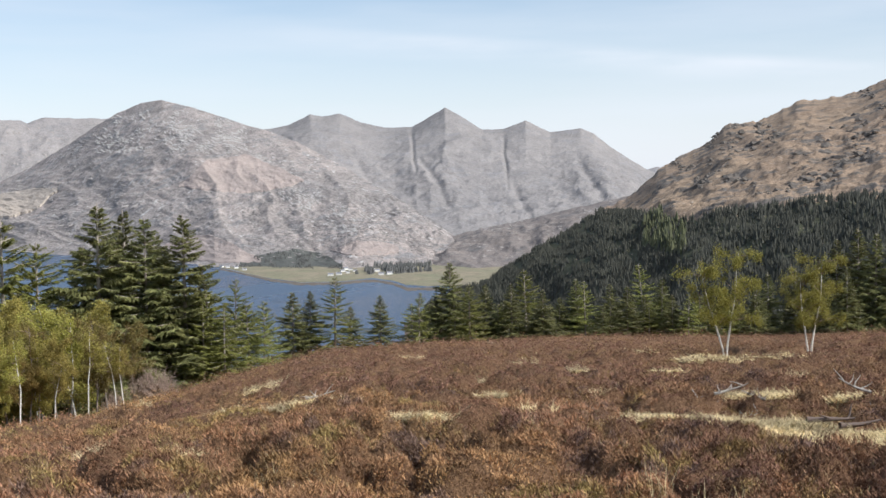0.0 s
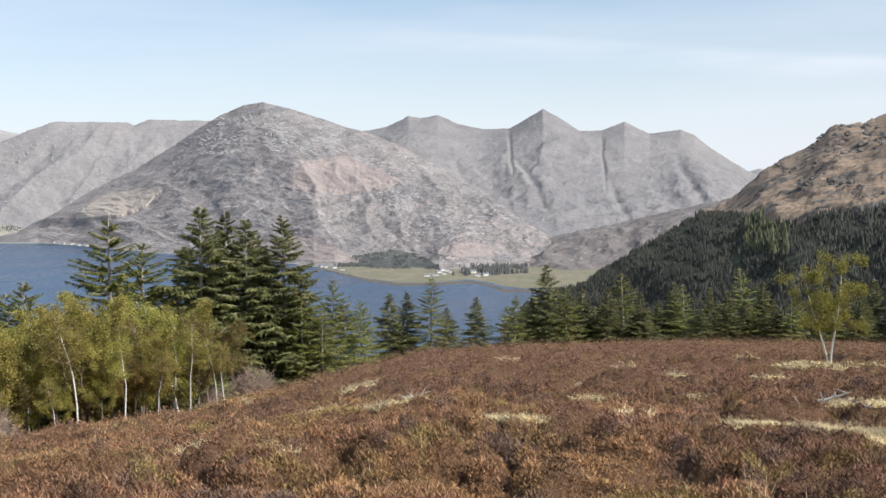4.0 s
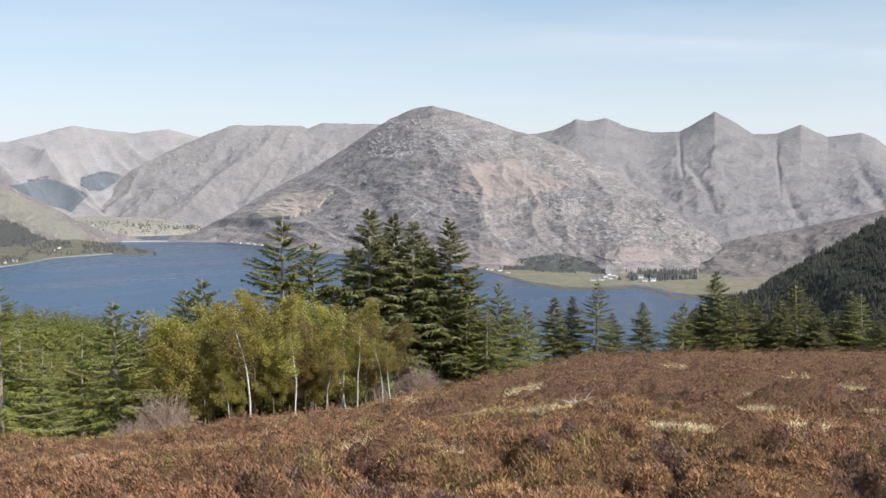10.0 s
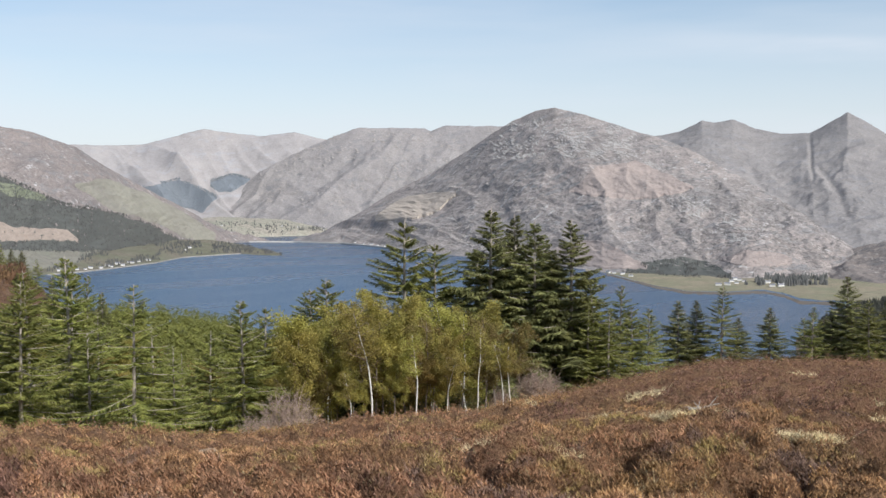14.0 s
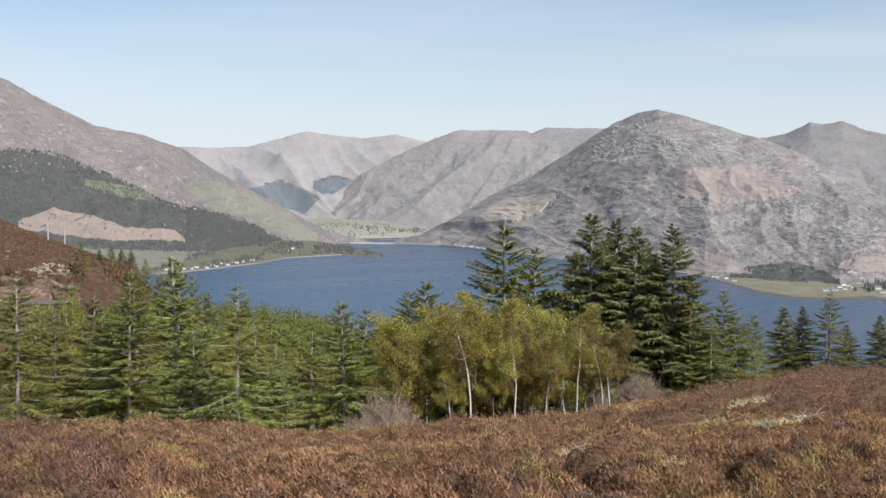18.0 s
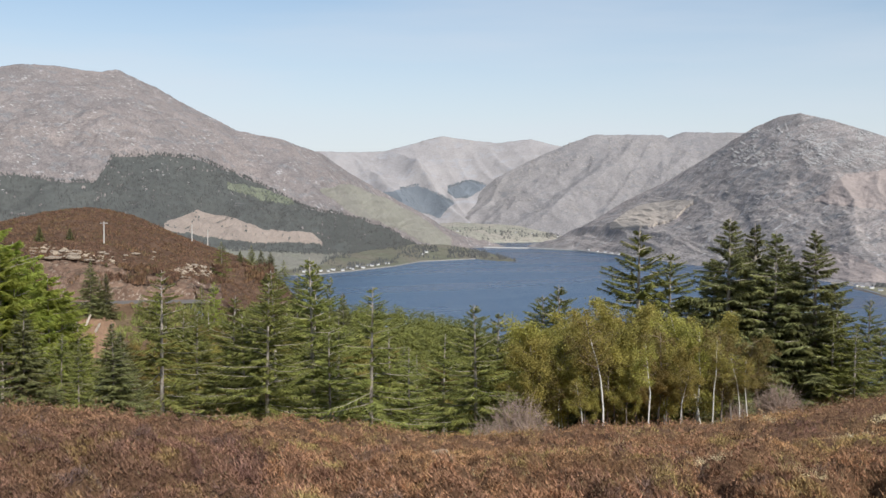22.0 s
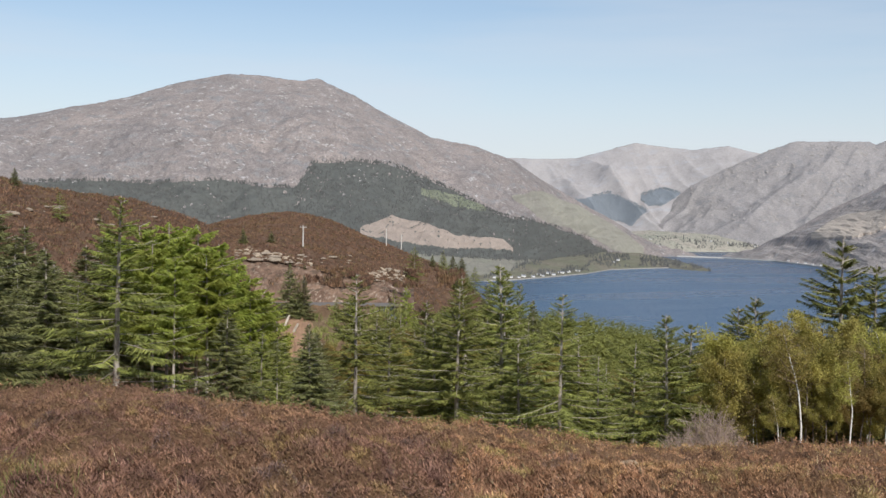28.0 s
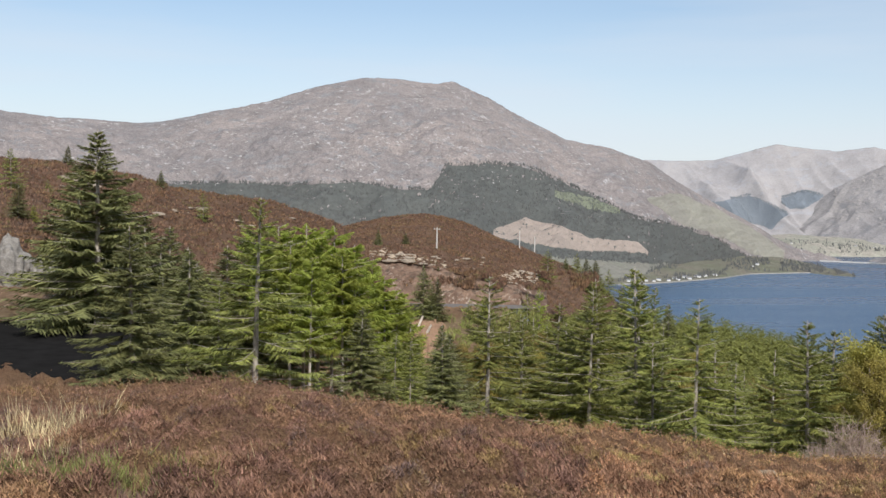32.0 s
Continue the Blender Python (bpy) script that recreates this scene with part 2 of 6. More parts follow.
def sheet(name, xyz, mat, smooth=True, loop=False):
    """A grid of points (rows, columns, 3) as one mesh object; with loop its last column joins the first."""
    n, k = xyz.shape[:2]
    i = np.arange(n * k).reshape(n, k)
    if loop:
        i = np.concatenate([i, i[:, :1]], 1)
    quads = np.stack([i[:-1, :-1], i[:-1, 1:], i[1:, 1:], i[1:, :-1]], -1).reshape(-1, 4)
    return new(name, raw_mesh(name, xyz.reshape(-1, 3), quads, mat, smooth))


def raw_mesh(name, verts, faces, mat, smooth=False):
    """A mesh from arrays of points and of equal-sided faces."""
    verts, faces = np.ascontiguousarray(verts, dtype=np.float32), np.ascontiguousarray(faces, dtype=np.int32)
    me = bpy.data.meshes.new(name)
    k = faces.shape[1]
    me.vertices.add(len(verts))
    me.vertices.foreach_set("co", verts.ravel())
    me.loops.add(faces.size)
    me.loops.foreach_set("vertex_index", faces.ravel())
    me.polygons.add(len(faces))
    me.polygons.foreach_set("loop_start", np.arange(0, faces.size, k, dtype=np.int32))
    me.polygons.foreach_set("use_smooth", np.full(len(faces), smooth))
    me.update(calc_edges=True)
    me.materials.append(mat)
    return me


def polar(az, r, z):
    a = np.radians(az)
    return np.stack([r * np.sin(a), r * np.cos(a), z + 0 * r], -1)


# patches of pale grass: heading, distance, half width across and along, in metres
PATCHES = [(-2.6, 17.2, 0.45, 0.5), (-0.9, 17.2, 0.5, 0.7), (10.8, 17.6, 0.6, 0.7), (13.2, 17.6, 0.7, 0.7), (15.6, 17.3, 0.7, 0.6), (18.0, 16.6, 0.7, 0.9), (20.3, 15.9, 0.8, 1.0), (22.5, 15.4, 0.8, 1.0),
           (4.6, 17.7, 0.35, 0.35), (15.4, 21.5, 0.7, 0.8), (19.8, 21.0, 0.5, 0.5), (13.4, 37.0, 1.2, 2.0), (16.5, 40.0, 1.2, 2.0), (-17.4, 18.5, 0.4, 0.4), (-7.0, 22.6, 0.8, 0.4), (6.8, 30.0, 0.5, 1.0), (9.5, 44.0, 0.8, 1.2),
           (-9.0, 34.0, 0.6, 1.0), (-13.0, 15.0, 0.4, 0.3),
           (1.5, 27, 0.35, 0.5), (4.0, 36, 0.5, 0.8), (-4.0, 30, 0.4, 0.6), (-2.0, 45, 0.7, 1.2), (11.0, 28, 0.4, 0.6), (17.0, 29, 0.4, 0.6), (7.5, 22.5, 0.35, 0.4), (-11.0, 26, 0.4, 0.5), (-15.0, 38, 0.5, 0.9), (2.6, 21.5, 0.4, 0.35), (-20.0, 30, 0.4, 0.6)]


def grassy(az, r):
    out = np.full(np.shape(az), -1.0)
    for pa, pr, wide, deep in PATCHES:
        d = ((az - pa) * np.radians(1) * r / wide) ** 2 + ((r - pr) / deep) ** 2
        out = np.maximum(out, 1.35 - d)
    return out + 0.9 * fbm(r * np.sin(np.radians(az)) * 2.2, r * np.cos(np.radians(az)) * 2.2, 3, 61)


# ---- the ground: one sheet, from the heath under the camera down to the bed of the loch ----
LOCH = -135.0
# heading, the brow of the heath: its distance and angle; fall just past it; heights at 150, 300 and 600 m and far off
BROW = [
    (-180, 60, 2.0, -1, 8, 20, 40, 90), (-120, 60, 1.0, -1, 4, 12, 30, 60), (-85, 40, -4.0, 1, -2, 10, 30, 60),
    (-72, 26, -9.3, 1.5, -9, 0, -10, -60), (-65, 26, -10.3, 1.6, -18, -30, -60, -141), (-57, 26, -9.7, 1.8, -24, -36, -80, -141),
    (-50, 29, -10.6, 2.2, -28, -42, -90, -141), (-43, 34, -11.3, 3.0, -30, -44, -95, -141), (-36, 42, -11.6, 4.0, -29, -34, -105, -141),
    (-30, 52, -12.05, 5.0, -32, -39, -115, -141), (-24, 60, -11.4, 5.0, -36, -62, -125, -141), (-18, 66, -10.85, 5.0, -38, -75, -130, -141),
    (-12, 76, -9.55, 5.0, -42, -80, -132, -141), (-6, 90, -8.03, 4.0, -40, -80, -132, -141), (0, 95, -7.75, 4.0, -38, -78, -130, -141),
    (8, 95, -7.68, 4.0, -36, -70, -110, -141), (16, 95, -7.5, 4.0, -34, -60, -90, -120), (24, 95, -6.9, 3.0, -22, -40, -50, -60),
    (50, 80, -3.0, 1.0, -8, -8, 0, 20), (120, 60, 1.0, -1, 4, 12, 30, 60), (180, 60, 2.0, -1, 8, 20, 40, 90),
]


def domes(x, y, seed):
    """Rounded bushes side by side, 0 to 1 high, one to a square of the plan."""
    ix, iy = np.floor(x), np.floor(y)
    best = np.full(np.shape(x), 9.0)
    for dx in (-1, 0, 1):
        for dy in (-1, 0, 1):
            px, py = ix + dx, iy + dy
            size = 0.55 + 0.9 * lattice(px, py, seed + 2)
            d = (x - px - lattice(px, py, seed)) ** 2 + (y - py - lattice(px, py, seed + 1)) ** 2
            best = np.minimum(best, d / size)
    return np.clip(1 - best * 3.4, 0, 1) ** 0.72


def ground(az, r):
    """The height of the ground, in metres above the camera, at a heading and a distance."""
    az, r = np.broadcast_arrays(np.asarray(az, float), np.asarray(r, float))
    az = (az + 180) % 360 - 180
    k = [b[0] for b in BROW]
    e, el, fall, z150, z300, z600, zfar = (np.interp(az, k, [b[j] for b in BROW]) for j in range(1, 8))
    ze = e * np.tan(np.radians(el))
    side = np.clip((np.abs(az + 22) - 50) / 40, 0, 1)
    z11 = (1 - side) * 11 * np.tan(np.radians(np.interp(az, (-67, -46, -12, 20), (-13.4, -14.0, -15.0, -14.6)))) + side * (-1.6 + 0.2 * ze)
    knots_r = [0 * e, 3 + 0 * e, 11 + 0 * e, 0.5 * (11 + e), e, e + 15, 150 + 0 * e, 300 + 0 * e, 600 + 0 * e, 1000 + 0 * e, 6000 + 0 * e]
    knots_z = [-1.6 + 0 * e, 0.12 * z11 - 1.42, z11, 0.5 * (z11 + ze) + 0.35, ze, ze - fall, z150, z300, z600, zfar, zfar]
    out = np.full(r.shape, -1.6)
    for i in range(len(knots_r) - 1):
        a, b = knots_r[i], knots_r[i + 1]
        s = np.clip((r - a) / np.maximum(b - a, 1e-6), 0, 1)
        out = np.where(r >= a, knots_z[i] + (knots_z[i + 1] - knots_z[i]) * s, out)
    x, y = r * np.sin(np.radians(az)), r * np.cos(np.radians(az))
    near = np.clip((110 - r) / 40, 0, 1) * np.clip((r - 3.5) / 4, 0, 1)
    mound = 0.40 * domes(x * 0.8 + 0.35 * value_noise(x * 2, y * 2, 8), y * 0.8 + 0.35 * value_noise(x * 2, y * 2, 18), 4) + 0.24 * domes(x * 2.0, y * 2.0, 6) - 0.36
    bare = np.clip(1.6 * grassy(az, r), 0, 1)
    mound = mound * (1 - bare) + 0.02 * bare
    lumps = 0.16 * fbm(x * 0.4, y * 0.4, 3, 3, 0.6) + near * mound * (0.85 + 0.5 * value_noise(x * 0.2, y * 0.2, 9)) + 0.35 * fbm(x * 0.09, y * 0.09, 2, 5) * np.clip(r / 40, 0, 1)
    rough = 2.5 * fbm(x * 0.02, y * 0.02, 4, 7) * np.clip((r - 90) / 120, 0, 1)
    return out + lumps * np.clip(r / 9, 0.15, 1) + rough


def ground_at(az, r):
    return float(ground(np.array([az]), np.array([r]))[0])


def build_ground():
    az = np.concatenate([np.arange(-75, 28, 0.27), np.arange(28, 285, 3.0)])
    r = np.concatenate([np.array([0.0, 0.3, 0.6, 1, 1.5, 2, 2.5, 3, 3.5, 4, 4.5, 5, 5.5]), 6 * 1.0105 ** np.arange(0, 284), 6 * 1.0105 ** 284 * 1.04 ** np.arange(0, 100)])
    r = r[r < 4950]
    a, q = np.meshgrid(az, r)
    ob = sheet("ground", polar(a, q, ground(a, q)), HEATH, loop=True)
    return tagged(ob, "rolling heath of brown heather falling away to the loch", "ground", kind="structure")


build_ground()
disc = np.radians(np.arange(0, 360, 3))
ring = np.stack([np.stack([q * np.sin(disc), q * np.cos(disc), LOCH + 0 * disc], -1) for q in (300.0, 1500.0, 3000.0, 4940.0)])
tagged(sheet("water", ring, WATER, loop=True), "deep blue sea loch ruffled by a light wind", "water", kind="structure")


# ---- mountains: each a slope from its foot up to a skyline, with gullies, and a back ----
def pick(table, az):
    """Numbers that follow the heading: a constant, or pairs of heading and value."""
    if isinstance(table, (int, float)):
        return np.full(np.shape(az), float(table))
    return np.interp(az, [p[0] for p in table], [p[1] for p in table])


class Slope:
    """A hill's surface, by heading and by how far up it is (0 its foot, 1 its crest)."""

    def __init__(self, crest, r_crest, r_foot, z_foot, rough, gully, seed, curve=1.0, crag=0.03, wide=1.0, cuts=(), soft=0.0, shear=0.5, ledge=0.0, tilt=(0.8, -0.6)):
        self.crest, self.r_crest, self.r_foot, self.z_foot = crest, r_crest, r_foot, z_foot
        self.rough, self.gully, self.seed, self.curve, self.crag, self.wide, self.cuts, self.soft, self.shear, self.ledge, self.tilt = rough, gully, seed, curve, crag, wide, cuts, soft, shear, ledge, tilt

    def at(self, az, s):
        rc, rf, zf = pick(self.r_crest, az), pick(self.r_foot, az), pick(self.z_foot, az)
        el = pick(self.crest, az)
        jag = rc * np.radians(self.crag * fbm(az * 3.1, az * 0 + self.seed, 5, self.seed, 0.6))
        low = sum(pick(self.crest, az + self.soft * o) for o in (-3, -2, -1, 0, 1, 2, 3)) / 7
        zc, zs = rc * np.tan(np.radians(el)), rc * np.tan(np.radians(low))
        r = rf + (rc - rf) * s
        u = np.clip(s, 0, 1)
        z = zf + (zs + (zc - zs) * u ** 5 - zf) * u ** self.curve + jag * u ** 16
        w = np.clip(u * (1 - u) * 4, 0, 1) ** 0.8
        # distances across and up the slope, in twentieths of its distance
        span_r = rc if isinstance(self.r_crest, (int, float)) else 0 * rc + np.mean([p[1] for p in self.r_crest])
        x, y = np.radians(az) * 20, u * np.hypot(rc - rf, zs - zf) / span_r * 20
        wx, wy = 0.5 * fbm(x * 0.5, y * 0.5, 3, self.seed + 3), 0.5 * fbm(x * 0.5, y * 0.5, 3, self.seed + 5)
        spur = fbm((az + 3.0 * wx) * 0.34 / self.wide + self.shear * u, u * 0.7 + self.seed, 3, self.seed + 9, 0.5, ridged=True)
        n = fbm(x + wx, y + wy, 7, self.seed + 21, 0.55)
        rock = fbm(x * 2.3 + wy, y * 2.3 - wx, 5, self.seed + 33, 0.6, ridged=True)
        z = z + w * (self.gully * (spur - 0.2) + self.rough * (n + 0.3 * rock))
        if self.ledge:
            step = np.clip((fbm(x * 1.7 + wx, y * 3.4 + 2 * wy, 4, self.seed + 41, 0.6) - 0.02) * 7, 0, 1)
            slab = fbm((x * self.tilt[0] + y * self.tilt[1]) * 1.3 + wx, (y * self.tilt[0] - x * self.tilt[1]) * 5.5 + wy, 4, self.seed + 45, 0.6, ridged=True)
            z = z + w * self.ledge * np.clip((rc - rf) / 700, 0.3, 1) * (step - 0.4 + 0.8 * slab)
        for a0, a1, s0, s1, depth, width in self.cuts:
            t = np.clip((s - s0) / (s1 - s0), 0, 1)
            line = a0 + (a1 - a0) * t + 0.12 * fbm(s * 9, s * 0 + a0, 3, self.seed)
            z = z - depth * np.exp(-((az - line) / width) ** 2) * np.sin(math.pi * t) ** 0.7
        z = np.where(s > 1, zc + jag - (zc + jag - zf) * np.clip((s - 1) / 0.5, 0, 1), z)
        return r, z

    def build(self, name, mat, label, category="mountain", rows=150, step=0.07):
        a0, a1 = self.crest[0][0], self.crest[-1][0]
        az = np.linspace(a0, a1, int((a1 - a0) / step) + 1)
        s = np.concatenate([np.linspace(0, 1, rows), np.linspace(1.02, 1.5, 8)])
        a, q = np.meshgrid(az, s)
        r, z = self.at(a, q)
        r = np.minimum(r, 4940 - 5 * np.clip(4940 - r, 0, 1))
        return tagged(sheet(name, polar(a, r, z), mat), label, category, kind="structure")


def shore(el):
    return -LOCH / math.tan(radians(el))


# aerial haze is put into these mountain colours, most in the far range
GREY = hill_material("grey_mountain", (0.405, 0.35, 0.317), (0.325, 0.297, 0.28), (0.53, 0.51, 0.485), 380.0, 0.62, 0.95, 0.85, 0.9, (0.265, 0.255, 0.248), 0.4, 20.0)
LGREY = hill_material("grey_brown_mountain", (0.32, 0.272, 0.246), (0.25, 0.222, 0.21), (0.55, 0.53, 0.51), 260.0, 0.58, 0.35, 0.5, 1.0, (0.24, 0.23, 0.225), 0.45, 16.0)
HAZED = hill_material("hazed_mountain", (0.41, 0.38, 0.362), (0.36, 0.338, 0.33), (0.47, 0.455, 0.445), 420.0, 0.25, 0.5, 0.35, 0.3, (0.365, 0.355, 0.36), 0.6, 16.0)
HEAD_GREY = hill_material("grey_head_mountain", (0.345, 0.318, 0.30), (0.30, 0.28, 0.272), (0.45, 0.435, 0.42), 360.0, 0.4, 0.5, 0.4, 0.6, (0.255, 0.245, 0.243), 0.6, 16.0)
TAN_GRASS = hill_material("tan_grass_slope", (0.50, 0.43, 0.36), (0.45, 0.385, 0.325), (0.52, 0.46, 0.4), 300.0, 0.1, 0.5, 0.15, 0.3)
PEAKS = hill_material("peak_rock", (0.315, 0.293, 0.278), (0.265, 0.25, 0.242), (0.41, 0.397, 0.385), 420.0, 0.3, 0.5, 0.4, 0.6, (0.27, 0.26, 0.258), 0.6, 18.0)
LOW_GREY = hill_material("low_hill", (0.275, 0.238, 0.212), (0.22, 0.193, 0.178), (0.46, 0.44, 0.42), 200.0, 0.5, 0.35, 0.5, 0.9, (0.17, 0.16, 0.155), 0.45, 16.0)
TAN = hill_material("tan_hill", (0.345, 0.257, 0.18), (0.285, 0.21, 0.153), (0.42, 0.38, 0.34), 110.0, 0.5, 0.0, 0.5, 0.95, (0.135, 0.124, 0.113), 0.6, 30.0, 6.0, 0.006, 0.52)
BROWN = hill_material("heather_hill", (0.17, 0.105, 0.068), (0.115, 0.07, 0.048), (0.42, 0.36, 0.30), 22.0, 0.38)
FIELD = hill_material("shore_fields", (0.31, 0.315, 0.245), (0.40, 0.362, 0.30), (0.46, 0.43, 0.37), 90.0, 0.3, 0.0, 0.9, 0.6)
SCRUB = hill_material("shore_scrub", (0.17, 0.18, 0.12), (0.22, 0.195, 0.15), (0.36, 0.33, 0.29), 120.0, 0.3)
SOIL = hill_material("road_cutting", (0.27, 0.175, 0.12), (0.15, 0.095, 0.07), (0.45, 0.37, 0.29), 12.0, 0.75, 1.3, 0.9, 0.8, (0.10, 0.075, 0.055), 0.3, 16.0)
ROUGH_BANK = hill_material("rough_bank", (0.15, 0.125, 0.07), (0.24, 0.145, 0.085), (0.42, 0.29, 0.19), 22.0, 0.6)

FAR = Slope([(-42, 2.0), (-36.8, 2.62), (-35.2, 2.58), (-33.6, 2.64), (-32.5, 2.92), (-31.5, 3.2), (-30.7, 3.4), (-29.7, 3.26), (-28, 3.07),
             (-26.3, 3.26), (-25.2, 2.98), (-24.4, 2.84), (-22.4, 2.64), (-18, 2.4)], 4850, 4450, LOCH - 2, 26, 105, 11, 1.2, 0.03, 1.25, (), 0.8, 1.2)
MID = Slope([(-30.5, -1.6), (-29.4, 0.2), (-28, 1.35), (-26.35, 2.2), (-24.67, 2.96), (-23.27, 3.47), (-21.3, 3.48), (-19.9, 3.42), (-19.66, 3.28), (-18.8, 3.6),
             (-17.5, 3.52), (-16, 3.52), (-14.2, 3.45), (-8, 2.6)], 4700, [(-31, 4390), (-27, 4340), (-24, 4260), (-20, 4200), (-8, 4200)], LOCH - 2, 34, 62, 23, 1.15, 0.05, 1.35, (), 0.8, -1.0, 2.2, (0.95, 0.3))
SISTERS = Slope([(-12, 2.3), (-10.5, 2.62), (-9.2, 2.94), (-8.3, 2.98), (-7.5, 3.14), (-6.4, 3.65), (-5.8, 3.55), (-4.93, 3.68), (-3.9, 3.22), (-2.8, 2.97),
                 (-1.44, 2.95), (-0.62, 3.4), (0.24, 3.9), (0.98, 3.47), (2.04, 2.76), (3.1, 2.77), (4.2, 3.17), (5.4, 2.55), (6.1, 2.63), (6.9, 2.72), (7.5, 2.47),
                 (8.3, 1.78), (9.4, 1.07), (10.2, 0.56), (11.6, 0.06), (14.2, -0.6)], 4100, 2750, LOCH - 2, 20, 36, 31, 1.3, 0.03, 2.0,
                ((-1.45, -1.25, 0.95, 0.5, 8, 0.09), (-1.3, 0.7, 0.75, 0.2, 8, 0.2), (3.05, 3.3, 0.93, 0.45, 8, 0.08), (3.2, 4.6, 0.65, 0.15, 9, 0.22), (6.6, 8.2, 0.8, 0.3, 11, 0.25), (-4.5, -2.6, 0.8, 0.2, 8, 0.25)), 0.55, 0.5, 3.0)
MAIN = Slope([(-26.5, -2.6), (-25.2, -1.77), (-23.8, -1.1), (-21.7, 0.22), (-19.5, 1.31), (-17.8, 2.35), (-16.7, 3.09), (-15.6, 3.77), (-14.45, 4.26), (-13.5, 4.4),
              (-12.2, 4.08), (-11.1, 3.74), (-9.7, 3.22), (-8.6, 2.93), (-6.9, 2.24), (-5, 1.16), (-2.8, -0.11), (-0.6, -1.64), (1, -2.75), (2.5, -3.6)],
             [(-26, 3950), (-20, 3700), (-13, 3300), (2, 2450)], [(-26, 3560), (-24.1, shore(2.22)), (-21.9, shore(2.48)), (-19.9, shore(2.75)), (-11.2, shore(3.72)), (-5, shore(4.1)), (2, 2000)],
             LOCH - 2, 18, 30, 47, 1.12, 0.03, 1.8, ((-13.0, -9.0, 0.7, 0.1, 4, 0.3), (-10.5, -5.5, 0.7, 0.1, 5, 0.3), (-17, -15, 0.7, 0.1, 4, 0.3)), 0.5, 0.8, 1.6, (0.72, -0.69))
LOW = Slope([(-5, -4.4), (-4, -4.1), (-2.9, -3.43), (-0.7, -2.78), (1.9, -2.12), (3.6, -1.82), (6.1, -1.28), (8.8, -0.71), (11.5, -0.21), (15, 0.0)], 2300, 1850, LOCH - 2, 16, 14, 53, 1.0, 0.06, 1.0, (), 0.3, 0.5, 6.0)
NOTCH = Slope([(8.5, -0.5), (9.4, 0.38), (10.1, 0.64), (10.6, 0.77), (11.3, 0.48), (14, 0.3)], 4800, 4400, LOCH - 2, 10, 10, 59, 1.0, 0.02)
RIGHT = Slope([(-2, -6.8), (-0.2, -5.5), (2.1, -4.75), (4.66, -3.2), (7.73, -1.35), (9.1, -0.72), (11, 0.9), (12.9, 1.8), (13.7, 2.59), (14, 2.75), (15.3, 2.81), (16.4, 3.3),
               (17.1, 3.68), (18.85, 3.81), (20.3, 4.19), (21, 4.54), (27, 6.8)], [(0, 900), (8, 1000), (20, 1300), (60, 1300)],
              [(-2, 620), (8, 380), (20, 300), (60, 300)], [(-2, -140), (8, -80), (20, -55), (60, -30)], 5, 7, 61, 1.0, 0.13, 1.6, (), 0.3, 0.5, 1.8, (0.75, 0.66))
LEFT = Slope([(-82, 3.64), (-67.7, 4.27), (-65.3, 4.04), (-63.2, 4.01), (-61.4, 3.92), (-60.1, 4.1), (-57.4, 4.73), (-55.5, 5.12), (-54.3, 5.54), (-53.3, 5.87),
              (-52, 6.18), (-50.6, 6.44), (-49.2, 6.44), (-47.8, 6.28), (-47.1, 6.21), (-46.4, 6.36), (-44.7, 5.64), (-43, 4.69), (-40.8, 3.61), (-39.7, 3.4),
              (-38.5, 3.16), (-36.6, 2.49), (-35.2, 1.54), (-33.6, 0.61), (-31.7, -0.4), (-30.2, -1.3), (-28.8, -1.95), (-27.4, -2.6), (-26, -3.4)],
             [(-95, 3100), (-38, 3150), (-33, 3500), (-30, 3900), (-26, 4000)], [(-95, 1800), (-45, 1900), (-36.6, 2320), (-34, 2750), (-32, 3150), (-29.5, 3600), (-26, 3800)], LOCH - 2, 32, 24, 71, 1.05, 0.05, 1.8, (), 0.3, 0.8, 6.0, (0.9, -0.43))
VALE = Slope([(-34, -1.2), (-32, -1.0), (-30, -0.85), (-27, -1.0), (-25, -1.2), (-23.5, -1.5), (-22, -1.9)], 4400, [(-34, 3900), (-30, 4000), (-28.4, shore(1.87)), (-25, shore(1.81)), (-22, 4050)], LOCH - 2, 5, 0, 77, 0.6, 0.02)
FORELAND = Slope([(-40, -2.2), (-37, -2.3), (-34, -2.2), (-32, -1.95), (-30.5, -1.95), (-29.3, -2.15), (-28, -2.45), (-27.2, -2.66), (-26.7, -2.86)], [(-40, 2600), (-36, 2700), (-32, 3100), (-29, 3250), (-26.7, 2800)],
                 [(-40, shore(3.6)), (-36.6, shore(3.43)), (-35, shore(3.28)), (-33, shore(3.05)), (-31.7, shore(2.81)), (-29.4, shore(2.66)), (-28, shore(2.77)), (-26.7, shore(2.88))], LOCH - 1, 4, 3, 79, 0.7, 0.03)
MEADOW = Slope([(az, -math.degrees(math.atan(132.3 / r))) for az, r in ((-12, 2400), (-9, 2200), (-6.9, 2100), (-5, 2080), (-3, 2080), (0, 2020), (4, 1900))], [(-12, 2400), (-9, 2200), (-6.9, 2100), (-5, 2080), (-3, 2080), (0, 2020), (4, 1900)],
               [(-12, shore(3.70)), (-11.2, shore(3.76)), (-9.9, shore(4.08)), (-8.5, shore(4.45)), (-7.1, shore(4.66)), (-5.2, shore(4.69)), (-3.5, shore(4.59)), (-2.6, shore(4.75)), (-1.84, shore(5.05)), (0, shore(5.09)), (4, shore(5.3))],
               LOCH - 0.6, 0.8, 0, 81, 0.7, 0.02)
